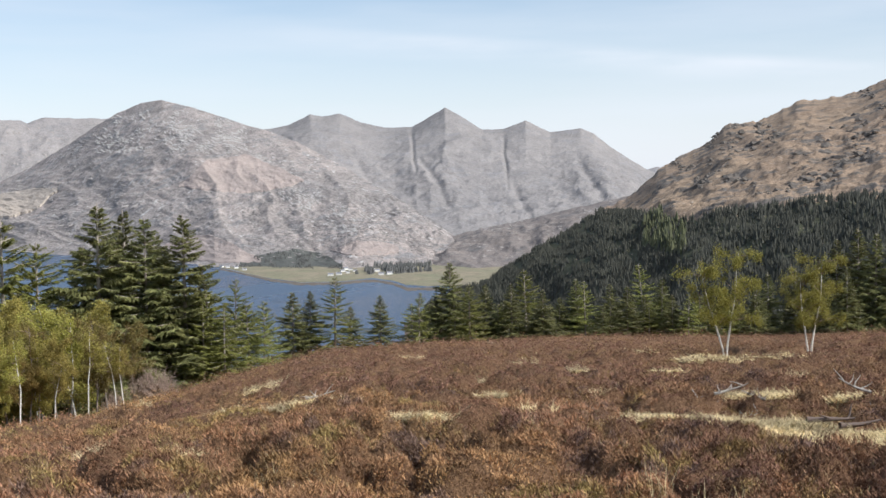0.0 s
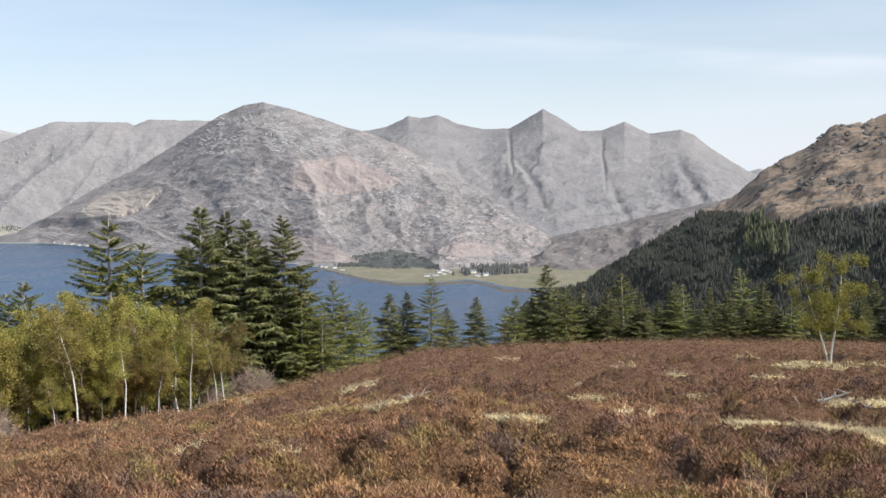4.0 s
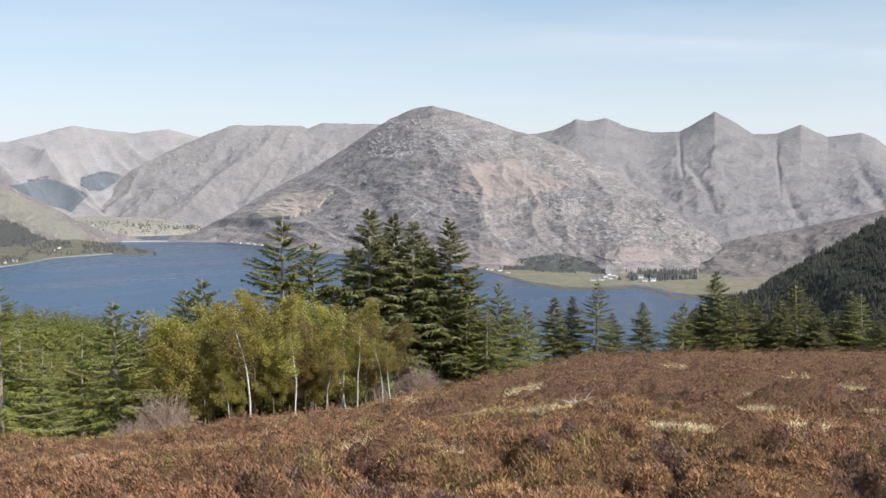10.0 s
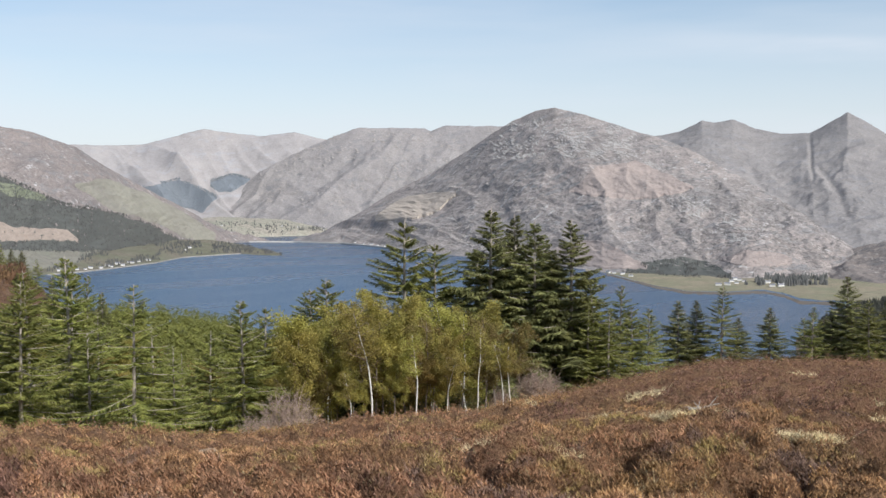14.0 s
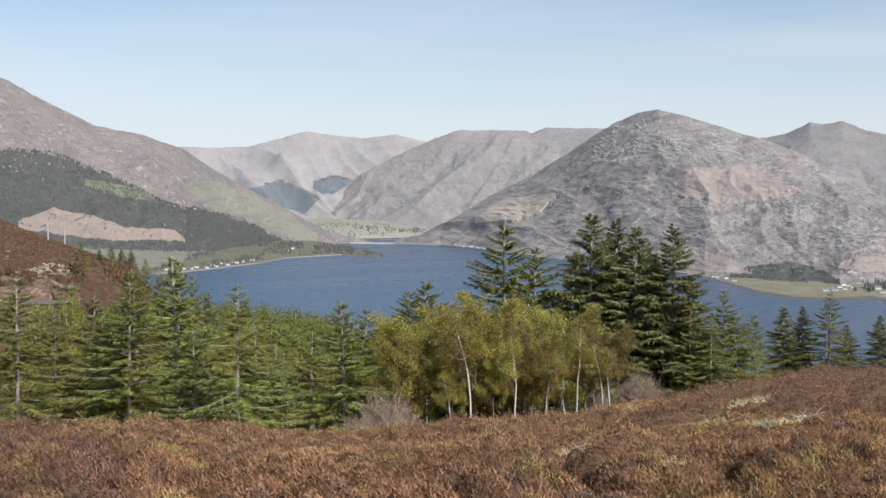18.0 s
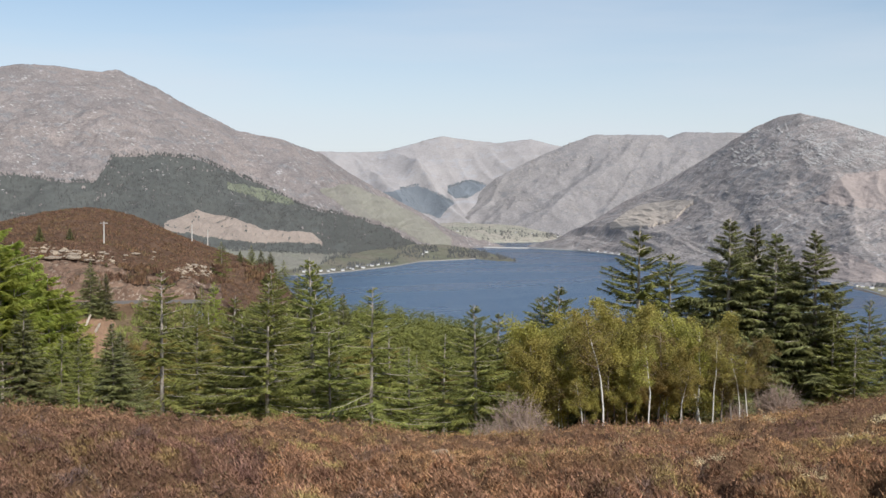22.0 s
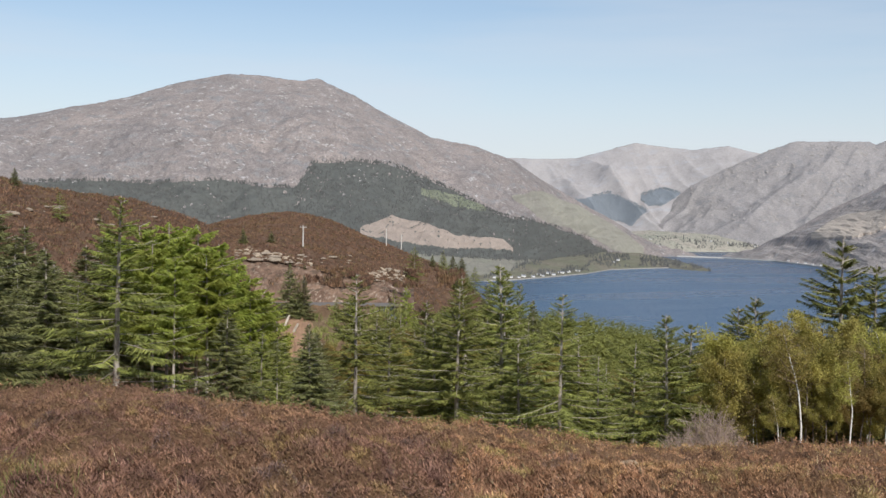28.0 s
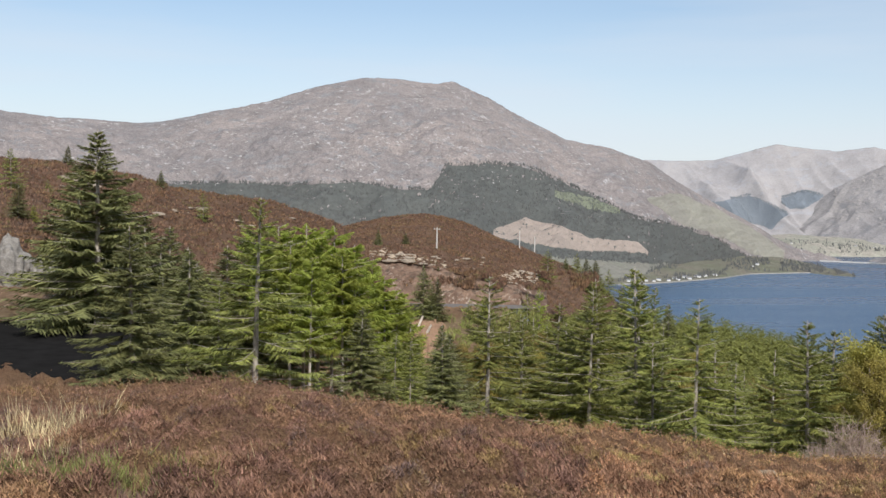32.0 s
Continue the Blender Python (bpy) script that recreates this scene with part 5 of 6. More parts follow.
# ---- heather, grass and litter on the heath ----
def heather_material(name, tones, grass):
    m, nt, b = material(name, 0.9, 0.1)
    geo = nt.nodes.new("ShaderNodeNewGeometry")
    v = coords(nt)
    patch = noise_node(nt, v, 2.2, 5, 0.7)
    broad = noise_node(nt, v, 0.16, 5, 0.65)
    c = mix(nt, span(nt, patch, 0.38, 0.62), tones[0], tones[1])
    c = mix(nt, span(nt, broad, 0.45, 0.62), c, tones[2])
    vor = nt.nodes.new("ShaderNodeTexVoronoi")
    vor.inputs["Scale"].default_value = 1.5
    nt.links.new(v, vor.inputs["Vector"])
    sep = nt.nodes.new("ShaderNodeSeparateColor")
    nt.links.new(vor.outputs["Color"], sep.inputs["Color"])
    c = mix(nt, 1.0, c, mix(nt, sep.outputs["Red"], (0.6, 0.59, 0.62), (1.34, 1.3, 1.24)), "MULTIPLY")
    if len(tones) > 3:
        c = mix(nt, span(nt, noise_node(nt, v, 0.75, 5, 0.7), 0.56, 0.62), c, tones[3])
        c = mix(nt, span(nt, noise_node(nt, coords(nt, (1, 1, 1), (0.5, 0.9, 0.3)), 0.6, 5, 0.7), 0.55, 0.62), c, tones[4])
    c = mix(nt, span(nt, geo.outputs["Random Per Island"], 0.025, 0.015), c, grass)
    c = mix(nt, 1.0, c, mix(nt, geo.outputs["Random Per Island"], (0.54, 0.54, 0.54), (1.45, 1.45, 1.45)), "MULTIPLY")
    nt.links.new(c, b.inputs["Base Color"])
    return m


HEATHER = heather_material("heather_sprigs", ((0.355, 0.2, 0.126), (0.302, 0.166, 0.09), (0.365, 0.228, 0.104), (0.225, 0.146, 0.11), (0.365, 0.268, 0.106)), (0.5, 0.4, 0.22))
# darker, redder mix for the left end and the far right brow
DARK_HEATHER = heather_material("dark_heather_sprigs", ((0.262, 0.148, 0.112), (0.222, 0.124, 0.078), (0.265, 0.158, 0.086), (0.165, 0.108, 0.088), (0.27, 0.178, 0.076)), (0.42, 0.33, 0.18))
HILL_HEATHER = heather_material("hillside_heather", ((0.195, 0.12, 0.085), (0.172, 0.097, 0.062), (0.205, 0.125, 0.07), (0.125, 0.086, 0.066), (0.185, 0.143, 0.07)), (0.36, 0.27, 0.15))
STRAW = heather_material("dry_grass", ((0.66, 0.55, 0.33), (0.56, 0.46, 0.26), (0.60, 0.50, 0.29)), (0.38, 0.38, 0.16))
def blades(az, r, h, spread, width, count, g, slack=0.35, fluff=0.0):
    """Tufts of narrow upright blades; returns points, three to a blade."""
    k = len(az)
    base = polar(az, r, ground(az, r) - 0.03)
    a = g.random((k, count)) * 6.28
    d = g.random((k, count)) * spread[:, None]
    # the feet follow the slope of the ground under the tuft
    tilt = []
    for dx, dy in ((0.06, 0.0), (0.0, 0.06)):
        x, y = base[:, 0] + dx, base[:, 1] + dy
        tilt.append(np.clip((ground(np.degrees(np.arctan2(x, y)), np.hypot(x, y)) - 0.03 - base[:, 2]) / 0.06, -2.5, 2.5)[:, None])
    foot = base[:, None] + np.stack([d * np.cos(a), d * np.sin(a), d * (np.cos(a) * tilt[0] + np.sin(a) * tilt[1])], -1)
    hh = h[:, None] * (0.55 + 0.6 * g.random((k, count)))
    foot[..., 2] += fluff * hh * g.random((k, count))
    hh = hh * (1 - 0.45 * min(fluff, 1))
    lean = (slack + 0.6 * g.random((k, count))) * hh
    b = a + g.normal(0, 0.7, (k, count))
    tip = foot + np.stack([lean * np.cos(b), lean * np.sin(b), hh], -1)
    c = g.random((k, count)) * 3.14
    wv = np.stack([np.cos(c), np.sin(c), 0 * c], -1) * width[:, None, None]
    return np.stack([foot + wv, tip, foot - wv], 2).reshape(-1, 3)


def sow(name, label, n, r0, r1, height, mat, keep, seed, count=7, fat=1.0, category="heather", slack=0.1, fluff=0.0):
    g = np.random.default_rng(seed)
    az = g.uniform(-72, 26, n)
    r = r0 * (r1 / r0) ** (g.random(n) ** 0.95)
    ok = keep(az, r, g)
    az, r = az[ok], r[ok]
    far = np.clip(r / 22, 0.75, 3.5)
    clump = 0.75 + 0.5 * fbm(r * np.sin(np.radians(az)) * 0.8, r * np.cos(np.radians(az)) * 0.8, 2, 71)
    v = blades(az, r, height * clump * (0.7 + 0.6 * g.random(len(az))), 0.13 * far, 0.0125 * far * fat, count, g, slack, fluff)
    return tagged(new(name, raw_mesh(name, v, np.arange(len(v)).reshape(-1, 3), mat)), label, category, kind="stuff")


def brow(az):
    return np.interp(az, [b[0] for b in BROW], [b[1] for b in BROW])


def dark_heath(az, r):
    """Heading beyond which the darker, redder heather grows."""
    wander = 7 * fbm(az * 0.2, r * 0.15, 3, 91)
    return np.where(r > 34 - 1.1 * np.clip(az + 14, 0, 18) + 2.2 * wander, np.where(az > -13 + 0.5 * wander, 90, -41 + wander), -41 + wander)


sow("heather", "springy brown and purplish heather covering the heath", 190000, 7.5, 106, 0.10, HEATHER, lambda az, r, g: (r < brow(az) + 12) & (az > dark_heath(az, r)) & (grassy(az, r) < 0.25 + 0.4 * g.random(len(az))), 301, 11, 0.75, "heather", 0.45, 1.1)
sow("heather", "darker reddish-purple heather at the end of the heath by the road", 190000, 7.5, 106, 0.10, DARK_HEATHER, lambda az, r, g: (r < brow(az) + 12) & (az <= dark_heath(az, r)) & (grassy(az, r) < 0.25 + 0.4 * g.random(len(az))), 301, 11, 0.75, "heather", 0.45, 1.1)
sow("heather", "thick springy heather on the near mounds of the heath", 60000, 7.5, 24, 0.085, HEATHER, lambda az, r, g: (az > dark_heath(az, r)) & (grassy(az, r) < 0.25 + 0.3 * g.random(len(az))), 305, 14, 0.85, "heather", 0.6, 0.9)
sow("heather", "thick reddish-purple heather on the near mounds by the road", 60000, 7.5, 24, 0.085, DARK_HEATHER, lambda az, r, g: (az <= dark_heath(az, r)) & (grassy(az, r) < 0.25 + 0.3 * g.random(len(az))), 305, 14, 0.85, "heather", 0.6, 0.9)
sow("heather", "springy brown and purplish heather round the viewpoint", 9000, 1.4, 8, 0.08, HEATHER, lambda az, r, g: r > 0, 304, 12, 0.8, "heather", 0.5, 1.0)
sow("dry_grass", "pale straw-coloured grass in patches among the heather", 420000, 7.5, 60, 0.15, STRAW, lambda az, r, g: (r < brow(az)) & (grassy(az, r) > 0.2 + 0.6 * g.random(len(az))), 302, 8, 0.7, "grass", 1.0)
sow("grass_stems", "thin pale grass stems standing above the heather", 420, 9, 26, 0.24, STRAW, lambda az, r, g: fbm(az * 0.25, r * 0.2, 2, 66) > 0.12, 303, 3, 0.4, "grass")


# heather bushes on the bank and the knoll
def sow_slope(name, label, slope, n, h, mat, seed, lo=0.0):
    g = np.random.default_rng(seed)
    az, u = g.uniform(max(-72, slope.crest[0][0]), slope.crest[-1][0], n), lo + (1.03 - lo) * g.random(n)
    r, z = slope.at(az, u)
    count = 4
    base = polar(az, r, z - 0.05)
    a, d = g.random((n, count)) * 6.28, g.random((n, count)) * 0.5
    foot = base[:, None] + np.stack([d * np.cos(a), d * np.sin(a), 0 * d], -1)
    hh = h * (0.4 + 0.9 * g.random((n, 1))) * (0.6 + 0.6 * g.random((n, count)))
    tip = foot + np.stack([0.5 * hh * np.cos(a), 0.5 * hh * np.sin(a), hh], -1)
    c = g.random((n, count)) * 3.14
    wv = np.stack([np.cos(c), np.sin(c), 0 * c], -1) * 0.10
    v = np.stack([foot + wv, tip, foot - wv], 2).reshape(-1, 3)
    return tagged(new(name, raw_mesh(name, v, np.arange(len(v)).reshape(-1, 3), mat)), label, "heather", kind="stuff")


sow_slope("bank_heather", "shaggy brown heather on the bank", BANK, 36000, 0.32, HILL_HEATHER, 321)
sow_slope("knoll_heather", "shaggy brown heather on the knoll", KNOLL, 30000, 0.36, HILL_HEATHER, 322)


# a tall tussock of reedy grass and the green verge under it
def tussock(name, label, az, r, n, h, spread, mat, seed):
    g = np.random.default_rng(seed)
    v = blades(np.full(n, az) + g.normal(0, math.degrees(spread / r), n), np.full(n, r) + g.normal(0, spread, n), np.full(n, h) * (0.5 + 0.6 * g.random(n)), np.full(n, 0.06), np.full(n, 0.006), 4, g, 0.1)
    return tagged(new(name, raw_mesh(name, v, np.arange(len(v)).reshape(-1, 3), mat)), label, "grass", "tussocks", "stuff")


GREEN_GRASS = heather_material("green_grass", ((0.20, 0.24, 0.07), (0.26, 0.27, 0.09), (0.24, 0.24, 0.08)), (0.5, 0.44, 0.24))
tussock("grass_tussock", "tall tussock of pale reedy grass", -66.8, 16.4, 46, 0.62, 0.2, STRAW, 311)
tussock("grass_tussock", "tall tussock of pale reedy grass", -65.4, 17.0, 26, 0.7, 0.25, STRAW, 318)
tussock("grass_tussock", "tall tussock of pale reedy grass", -64.5, 19.0, 30, 0.6, 0.3, STRAW, 319)
tussock("grass_tussock", "low straw-coloured tussock at the edge of the heather", -67.6, 13.0, 90, 0.3, 0.5, STRAW, 312)
tussock("verge_grass", "short green grass on the verge", -66.4, 11.6, 1100, 0.26, 0.5, GREEN_GRASS, 313)
tussock("verge_grass", "short green grass on the verge", -63.8, 11.0, 700, 0.22, 0.4, GREEN_GRASS, 314)
tussock("grass_tussock", "thin tussock of straw-coloured grass", -6.2, 11.3, 24, 0.3, 0.12, STRAW, 315)
tussock("grass_tussock", "thin tussock of straw-coloured grass", -9.8, 11.8, 20, 0.26, 0.2, STRAW, 316)
tussock("grass_tussock", "sparse bleached grass stems", 12.0, 10.6, 22, 0.32, 0.4, STRAW, 317)


# ---- boulders and outcrops ----
STONE = hill_material("pale_stone", (0.42, 0.345, 0.26), (0.32, 0.255, 0.19), (0.50, 0.43, 0.34), 1.5, 0.4)
CRAG = hill_material("grey_crag", (0.33, 0.30, 0.26), (0.23, 0.21, 0.185), (0.44, 0.41, 0.37), 2.5, 0.5)


def boulder_mesh(name, mat, seed, size=(1, 1, 0.7), detail=3, bite=0.35):
    bm = bmesh.new()
    bmesh.ops.create_icosphere(bm, subdivisions=detail, radius=0.5)
    for v in bm.verts:
        p = v.co.copy()
        cut = 1 + bite * noise.noise(p * 2.1 + Vector((seed * 3.7, 0, 0))) + 0.4 * bite * noise.noise(p * 6 + Vector((0, seed, 0)))
        q = Vector((round(p.x * 4) / 4, round(p.y * 4) / 4, round(p.z * 3) / 3))
        v.co = p.lerp(q, 0.22) * cut
        v.co.x, v.co.y, v.co.z = v.co.x * size[0], v.co.y * size[1], v.co.z * size[2]
    me = bpy.data.meshes.new(name)
    bm.to_mesh(me)
    bm.free()
    me.materials.append(mat)
    return me


SANDSTONE = plain("tan_stone", (0.35, 0.26, 0.17), 0.9, 6.0, 0.3, 0.1)
TAN_STONE = boulder_mesh("boulder", SANDSTONE, 5, (1.15, 1, 0.55), 3)
BOULDERS = [boulder_mesh("boulder", STONE, i + 1, detail=2) for i in range(3)]


def boulder(az, r, z, size, label, group="", mesh=None, name="boulder", long=1.0, flat=1.0):
    ob = new(name, mesh or BOULDERS[int(abs(az) * 10) % 3])
    p = heading(az, 0, r)
    ob.matrix_world = Matrix.Translation((p.x, p.y, z)) @ Matrix.Rotation(az * 3.3, 4, "Z") @ Matrix.Diagonal((size * long, size, size * flat, 1))
    return tagged(ob, label, "rock", group)


for az, r, size, label in ((-30.75, 22.7, 0.42, "tan boulder half sunk in the heather"), (2.34, 88.0, 0.8, "small white boulder on the brow of the heath"), (-16.75, 15.6, 0.2, "pale stone among the heather"),
                           (-25.9, 15.2, 0.16, "pale stone among the heather"), (1.9, 89.0, 0.5, "small white boulder on the brow of the heath"), (-20.0, 13.6, 0.18, "pale stone among the heather")):
    boulder(az, r, ground_at(az, r) + size * 0.2, size, label, "stones on the heath", TAN_STONE)


def on_slope(slope, az, el):
    s = np.linspace(0, 1, 400)
    r, z = slope.at(np.full(400, az), s)
    i = int(np.argmin(np.abs(np.degrees(np.arctan2(z, r)) - el)))
    return float(r[i]), float(z[i])


g = np.random.default_rng(401)
for slope, az0, az1, el0, el1, n, big in ((KNOLL, -50.6, -48.2, -2.2, -2.7, 30, 1.0), (KNOLL, -43.6, -41.9, -2.9, -3.6, 44, 0.8), (BANK, -61.0, -58.5, -0.1, -0.5, 9, 0.9), (BANK, -65.0, -63.6, 1.3, 0.8, 12, 1.0),
                                          (KNOLL, -47.8, -44.5, -2.3, -3.0, 16, 0.8), (BANK, -57.5, -52.5, -0.2, -1.5, 8, 0.8)):
    for i in range(n):
        az, el, size = g.uniform(az0, az1), g.uniform(el1, el0), 1.1 * big * (0.4 + 0.9 * g.random())
        r, z = on_slope(slope, az, el)
        boulder(az, r, z + 0.05 * size, size, "pale weathered outcrop stone in the heather", "outcrop stones", long=1.2 + 1.2 * g.random(), flat=0.6)
crag = boulder_mesh("crag", CRAG, 9, (2.8, 2.6, 5.2), 5, 0.5)
for az, r, z, size in ((-67.2, 79, -4.6, 0.85), (-65.9, 80, -5.2, 0.7), (-68.6, 80, -4.2, 1.0)):
    boulder(az, r, z, size, "steep grey crag split by a dark cleft", "crags above the road", crag, "crag")


# ---- rough growth on the cutting and the embankment ----
def sow_bank(name, label, az0, az1, radii, heights, n, h, mat, seed):
    g = np.random.default_rng(seed)
    az, r = g.uniform(az0, az1, n), g.uniform(radii[0], radii[-1], n)
    ok = fbm(az * 1.3, r * 0.35, 3, seed) > -0.05
    az, r = az[ok], r[ok]
    z = np.interp(r, radii, heights) + 0.2
    k = len(az)
    a, d = g.random((k, 5)) * 6.28, g.random((k, 5)) * 0.4
    foot = polar(az, r, z)[:, None] + np.stack([d * np.cos(a), d * np.sin(a), 0 * d - 0.4], -1)
    hh = h * (0.5 + 0.8 * g.random((k, 5)))
    tip = foot + np.stack([0.4 * hh * np.cos(a), 0.4 * hh * np.sin(a), hh + 0.3], -1)
    wv = np.stack([np.cos(a + 1.5), np.sin(a + 1.5), 0 * a], -1) * 0.11
    v = np.stack([foot + wv, tip, foot - wv], 2).reshape(-1, 3)
    return tagged(new(name, raw_mesh(name, v, np.arange(len(v)).reshape(-1, 3), mat)), label, "heather", kind="stuff")


sow_bank("cutting_heather", "heather and grass hanging over the road cutting", -51.5, -39, (206.5, 213), (-13.8, -11.0), 2600, 0.5, HILL_HEATHER, 331)
sow_bank("embankment_grass", "rough grass and heather on the embankment", -56, -38, (151, 175, 196), (-32.5, -22.6, -16.9), 9000, 0.55, GREEN_GRASS, 332)


# ---- rock slabs and scree on the mountains ----
def slabs(name, label, slope, n, size, inside, mat, seed, dip=-50.0, flat=0.3, slim=0.38):
    """Angular slabs of bare rock lying on a slope wherever inside(heading, angle) holds, their long side dipping by dip degrees."""
    g = np.random.default_rng(seed)
    az = g.uniform(slope.crest[0][0], slope.crest[-1][0], n * 40)
    u = g.uniform(0.02, 0.99, n * 40)
    r, z = slope.at(az, u)
    keep = np.where(inside(az, np.degrees(np.arctan2(z, r))))[0][:n]
    az, u, r, z = az[keep], u[keep], r[keep], z[keep]
    r2, z2 = slope.at(az, u - 0.02)
    base = polar(az, r, z)
    rise = unit(base - polar(az, r2, z2))
    lateral = polar(az + 90.0, 1.0 + 0 * az, 0.0)
    k = len(az)
    a = np.radians(dip + g.normal(0, 14, k))[:, None]
    long = lateral * np.cos(a) + rise * np.sin(a)
    wide = rise * np.cos(a) - lateral * np.sin(a)
    up = unit(np.cross(lateral, rise))
    big = (size * (0.45 + 1.1 * g.random(k) ** 1.6))[:, None]
    corners = [base + big * (x * long * (0.8 + 0.4 * g.random((k, 1))) + y * slim * wide * (0.6 + 0.8 * g.random((k, 1))) + q * flat * up * (0.5 + g.random((k, 1))))
               for x, y, q in ((-1, -0.4, -0.2), (-0.7, 0.9, 0.5), (0.2, -1, 0.3), (0.4, 0.7, 1.0), (1, 0.1, 0.1), (-0.3, -0.2, 1.1))]
    v = np.stack(corners, 1).reshape(-1, 3)
    tri = np.array([(0, 2, 5), (0, 5, 1), (5, 2, 4), (5, 4, 3), (5, 3, 1), (1, 3, 4), (0, 1, 4), (0, 4, 2)])
    f = (np.arange(k)[:, None, None] * 6 + tri).reshape(-1, 3)
    return tagged(new(name, raw_mesh(name, v, f, mat)), label, "rock", kind="stuff")


def clumps(az0, az1, el0, el1, cut, seed, fine=1.4):
    return lambda az, el: (az > az0) & (az < az1) & (el > el0) & (el < el1) & (fbm(az * fine, el * fine * 1.4, 4, seed, 0.6) > cut)


PALE_ROCK = plain("pale_scree", (0.44, 0.415, 0.385), 0.95, 0.08, 0.1, 0.1)
GREY_ROCK = plain("grey_scree", (0.35, 0.322, 0.298), 0.95, 0.08, 0.14, 0.1)
DARK_LEDGE = plain("dark_ledge", (0.235, 0.215, 0.2), 0.95, 0.08, 0.14, 0.1)
DARK_CRAG = plain("dark_crag", (0.15, 0.132, 0.115), 0.95, 0.2, 0.3, 0.1)
slabs("scree", "white scree and slabs under the rounded summit", MAIN, 900, 8, clumps(-16.6, -9.5, 1.9, 3.9, 0.03, 501), PALE_ROCK, 511, -58, 0.08, 0.2)
slabs("scree", "pale slabs down the mountain's rocky rib", MAIN, 1500, 6.5, lambda az, el: clumps(-13, -3.5, -2.2, 3.2, -0.02, 503)(az, el) & (np.abs(el - (2.6 + (az + 11.5) * -0.62)) < 0.8), PALE_ROCK, 513, -60, 0.08, 0.2)
slabs("scree", "grey slabs and broken crags on the mountain", MAIN, 6500, 5.5, clumps(-22, 0, -3.4, 3.0, -0.02, 505), GREY_ROCK, 515, -50, 0.12, 0.22)
slabs("scree", "long pale ledges on the mountain's lower shoulder", MAIN, 220, 10, clumps(-20.5, -14.5, -2.6, 0.6, 0.08, 507), GREY_ROCK, 517, 16, 0.1, 0.14)
slabs("scree", "dark heathery ledges on the mountain", MAIN, 2200, 6.0, clumps(-22, 0, -3.6, 3.4, 0.0, 571), DARK_LEDGE, 573, -50, 0.1, 0.22)
slabs("scree", "dark heather and broken rock on the mountain's flank", MAIN, 1500, 5.5, clumps(-9.5, -0.6, -3.0, 0.8, -0.12, 585), DARK_LEDGE, 587, -50, 0.1, 0.26)
slabs("scree", "dark ledges on the long mountain", LEFT, 2200, 5.0, clumps(-66, -34, -0.5, 6.0, 0.0, 575), DARK_LEDGE, 577, -30, 0.1, 0.2)
slabs("scree", "grey slabs on the pointed peaks", SISTERS, 1500, 6.5, clumps(-9, 9, -1.5, 3.4, 0.05, 579), GREY_ROCK, 581, -60, 0.1, 0.2)
slabs("scree", "pale flecks of rock on the long mountain", LEFT, 1500, 4.0, clumps(-66, -36, 0.9, 6.1, 0.05, 521), PALE_ROCK, 523, -35, 0.15, 0.3)
slabs("scree", "grey rocks on the low hill", LOW, 500, 3.5, clumps(-4, 13, -3.6, 0, 0.04, 531), GREY_ROCK, 533, -30, 0.2)
slabs("scree", "grey crags on the mountains at the head of the loch", MID, 1600, 6, clumps(-28, -12, -1.0, 3.3, 0.02, 541), GREY_ROCK, 543, -40, 0.2)
slabs("crags", "dark crags breaking through the hill's grass", RIGHT, 480, 2.8, clumps(9, 27, -0.7, 4.4, 0.2, 551, 0.7), DARK_CRAG, 553, -8, 0.4, 0.6)
slabs("crags", "dark crag under the hill's shoulder", RIGHT, 220, 3.0, clumps(13.0, 14.6, 1.6, 2.7, -0.1, 555), DARK_CRAG, 557, -60, 0.4, 0.6)
slabs("crags", "dark band of crag across the hill", RIGHT, 200, 3.0, clumps(16.8, 20.2, 0.75, 1.25, -0.1, 559), DARK_CRAG, 561, -5, 0.4, 0.5)


LEDGE_STONE = plain("ledge_stone", (0.39, 0.31, 0.225), 0.95, 0.6, 0.25, 0.1)
slabs("outcrop", "band of pale weathered ledges along the top of the cutting", KNOLL, 80, 0.55, lambda az, el: (az > -50.8) & (az < -46.6) & (np.abs(el + 2.35 + 0.12 * (az + 48.5)) < 0.16 + 0.1 * fbm(az * 2, el, 2, 5)), LEDGE_STONE, 591, -6, 0.45, 0.6)
slabs("outcrop", "patch of pale broken rock on the knoll", KNOLL, 110, 0.45, lambda az, el: ((az + 42.9) / 0.9) ** 2 + ((el + 3.2) / 0.3) ** 2 < 1 + 0.8 * fbm(az * 3, el * 6, 3, 7), LEDGE_STONE, 593, -40, 0.5, 0.7)


# ---- dead wood ----
DEAD = bark_material("dead_wood", (0.40, 0.36, 0.31), (0.20, 0.17, 0.14), 9.0, 0.3)
CHARRED = bark_material("dark_log", (0.16, 0.12, 0.10), (0.08, 0.06, 0.05), 9.0, 0.3)


def dead_branch(az, r, length, turn, lift, forks, label, mat=DEAD, thick=0.028, up=0.08):
    g = np.random.default_rng(int(abs(az) * 100))
    p = heading(az, 0, r)
    way = (math.cos(turn), math.sin(turn), lift)
    q, rad = limb(g, (p.x, p.y, ground_at(az, r) + up), way, length, thick, 0.12, 7)
    thing = new("dead_branch")
    tagged(thing, label, "branch", "dead wood on the heath")
    part("stem", raw_mesh("stem", *tube(q, rad, 6), mat, True), thing)
    for k in range(forks):
        j = g.integers(1, 6)
        q2, r2 = limb(g, q[j], (g.normal(0, 1), g.normal(0, 1), 0.4 + 0.4 * g.random()), length * (0.25 + 0.25 * g.random()), thick * 0.45, 0.3, 5)
        part("twig", raw_mesh("twig", *tube(q2, r2, 5), mat, True), thing)
    return thing


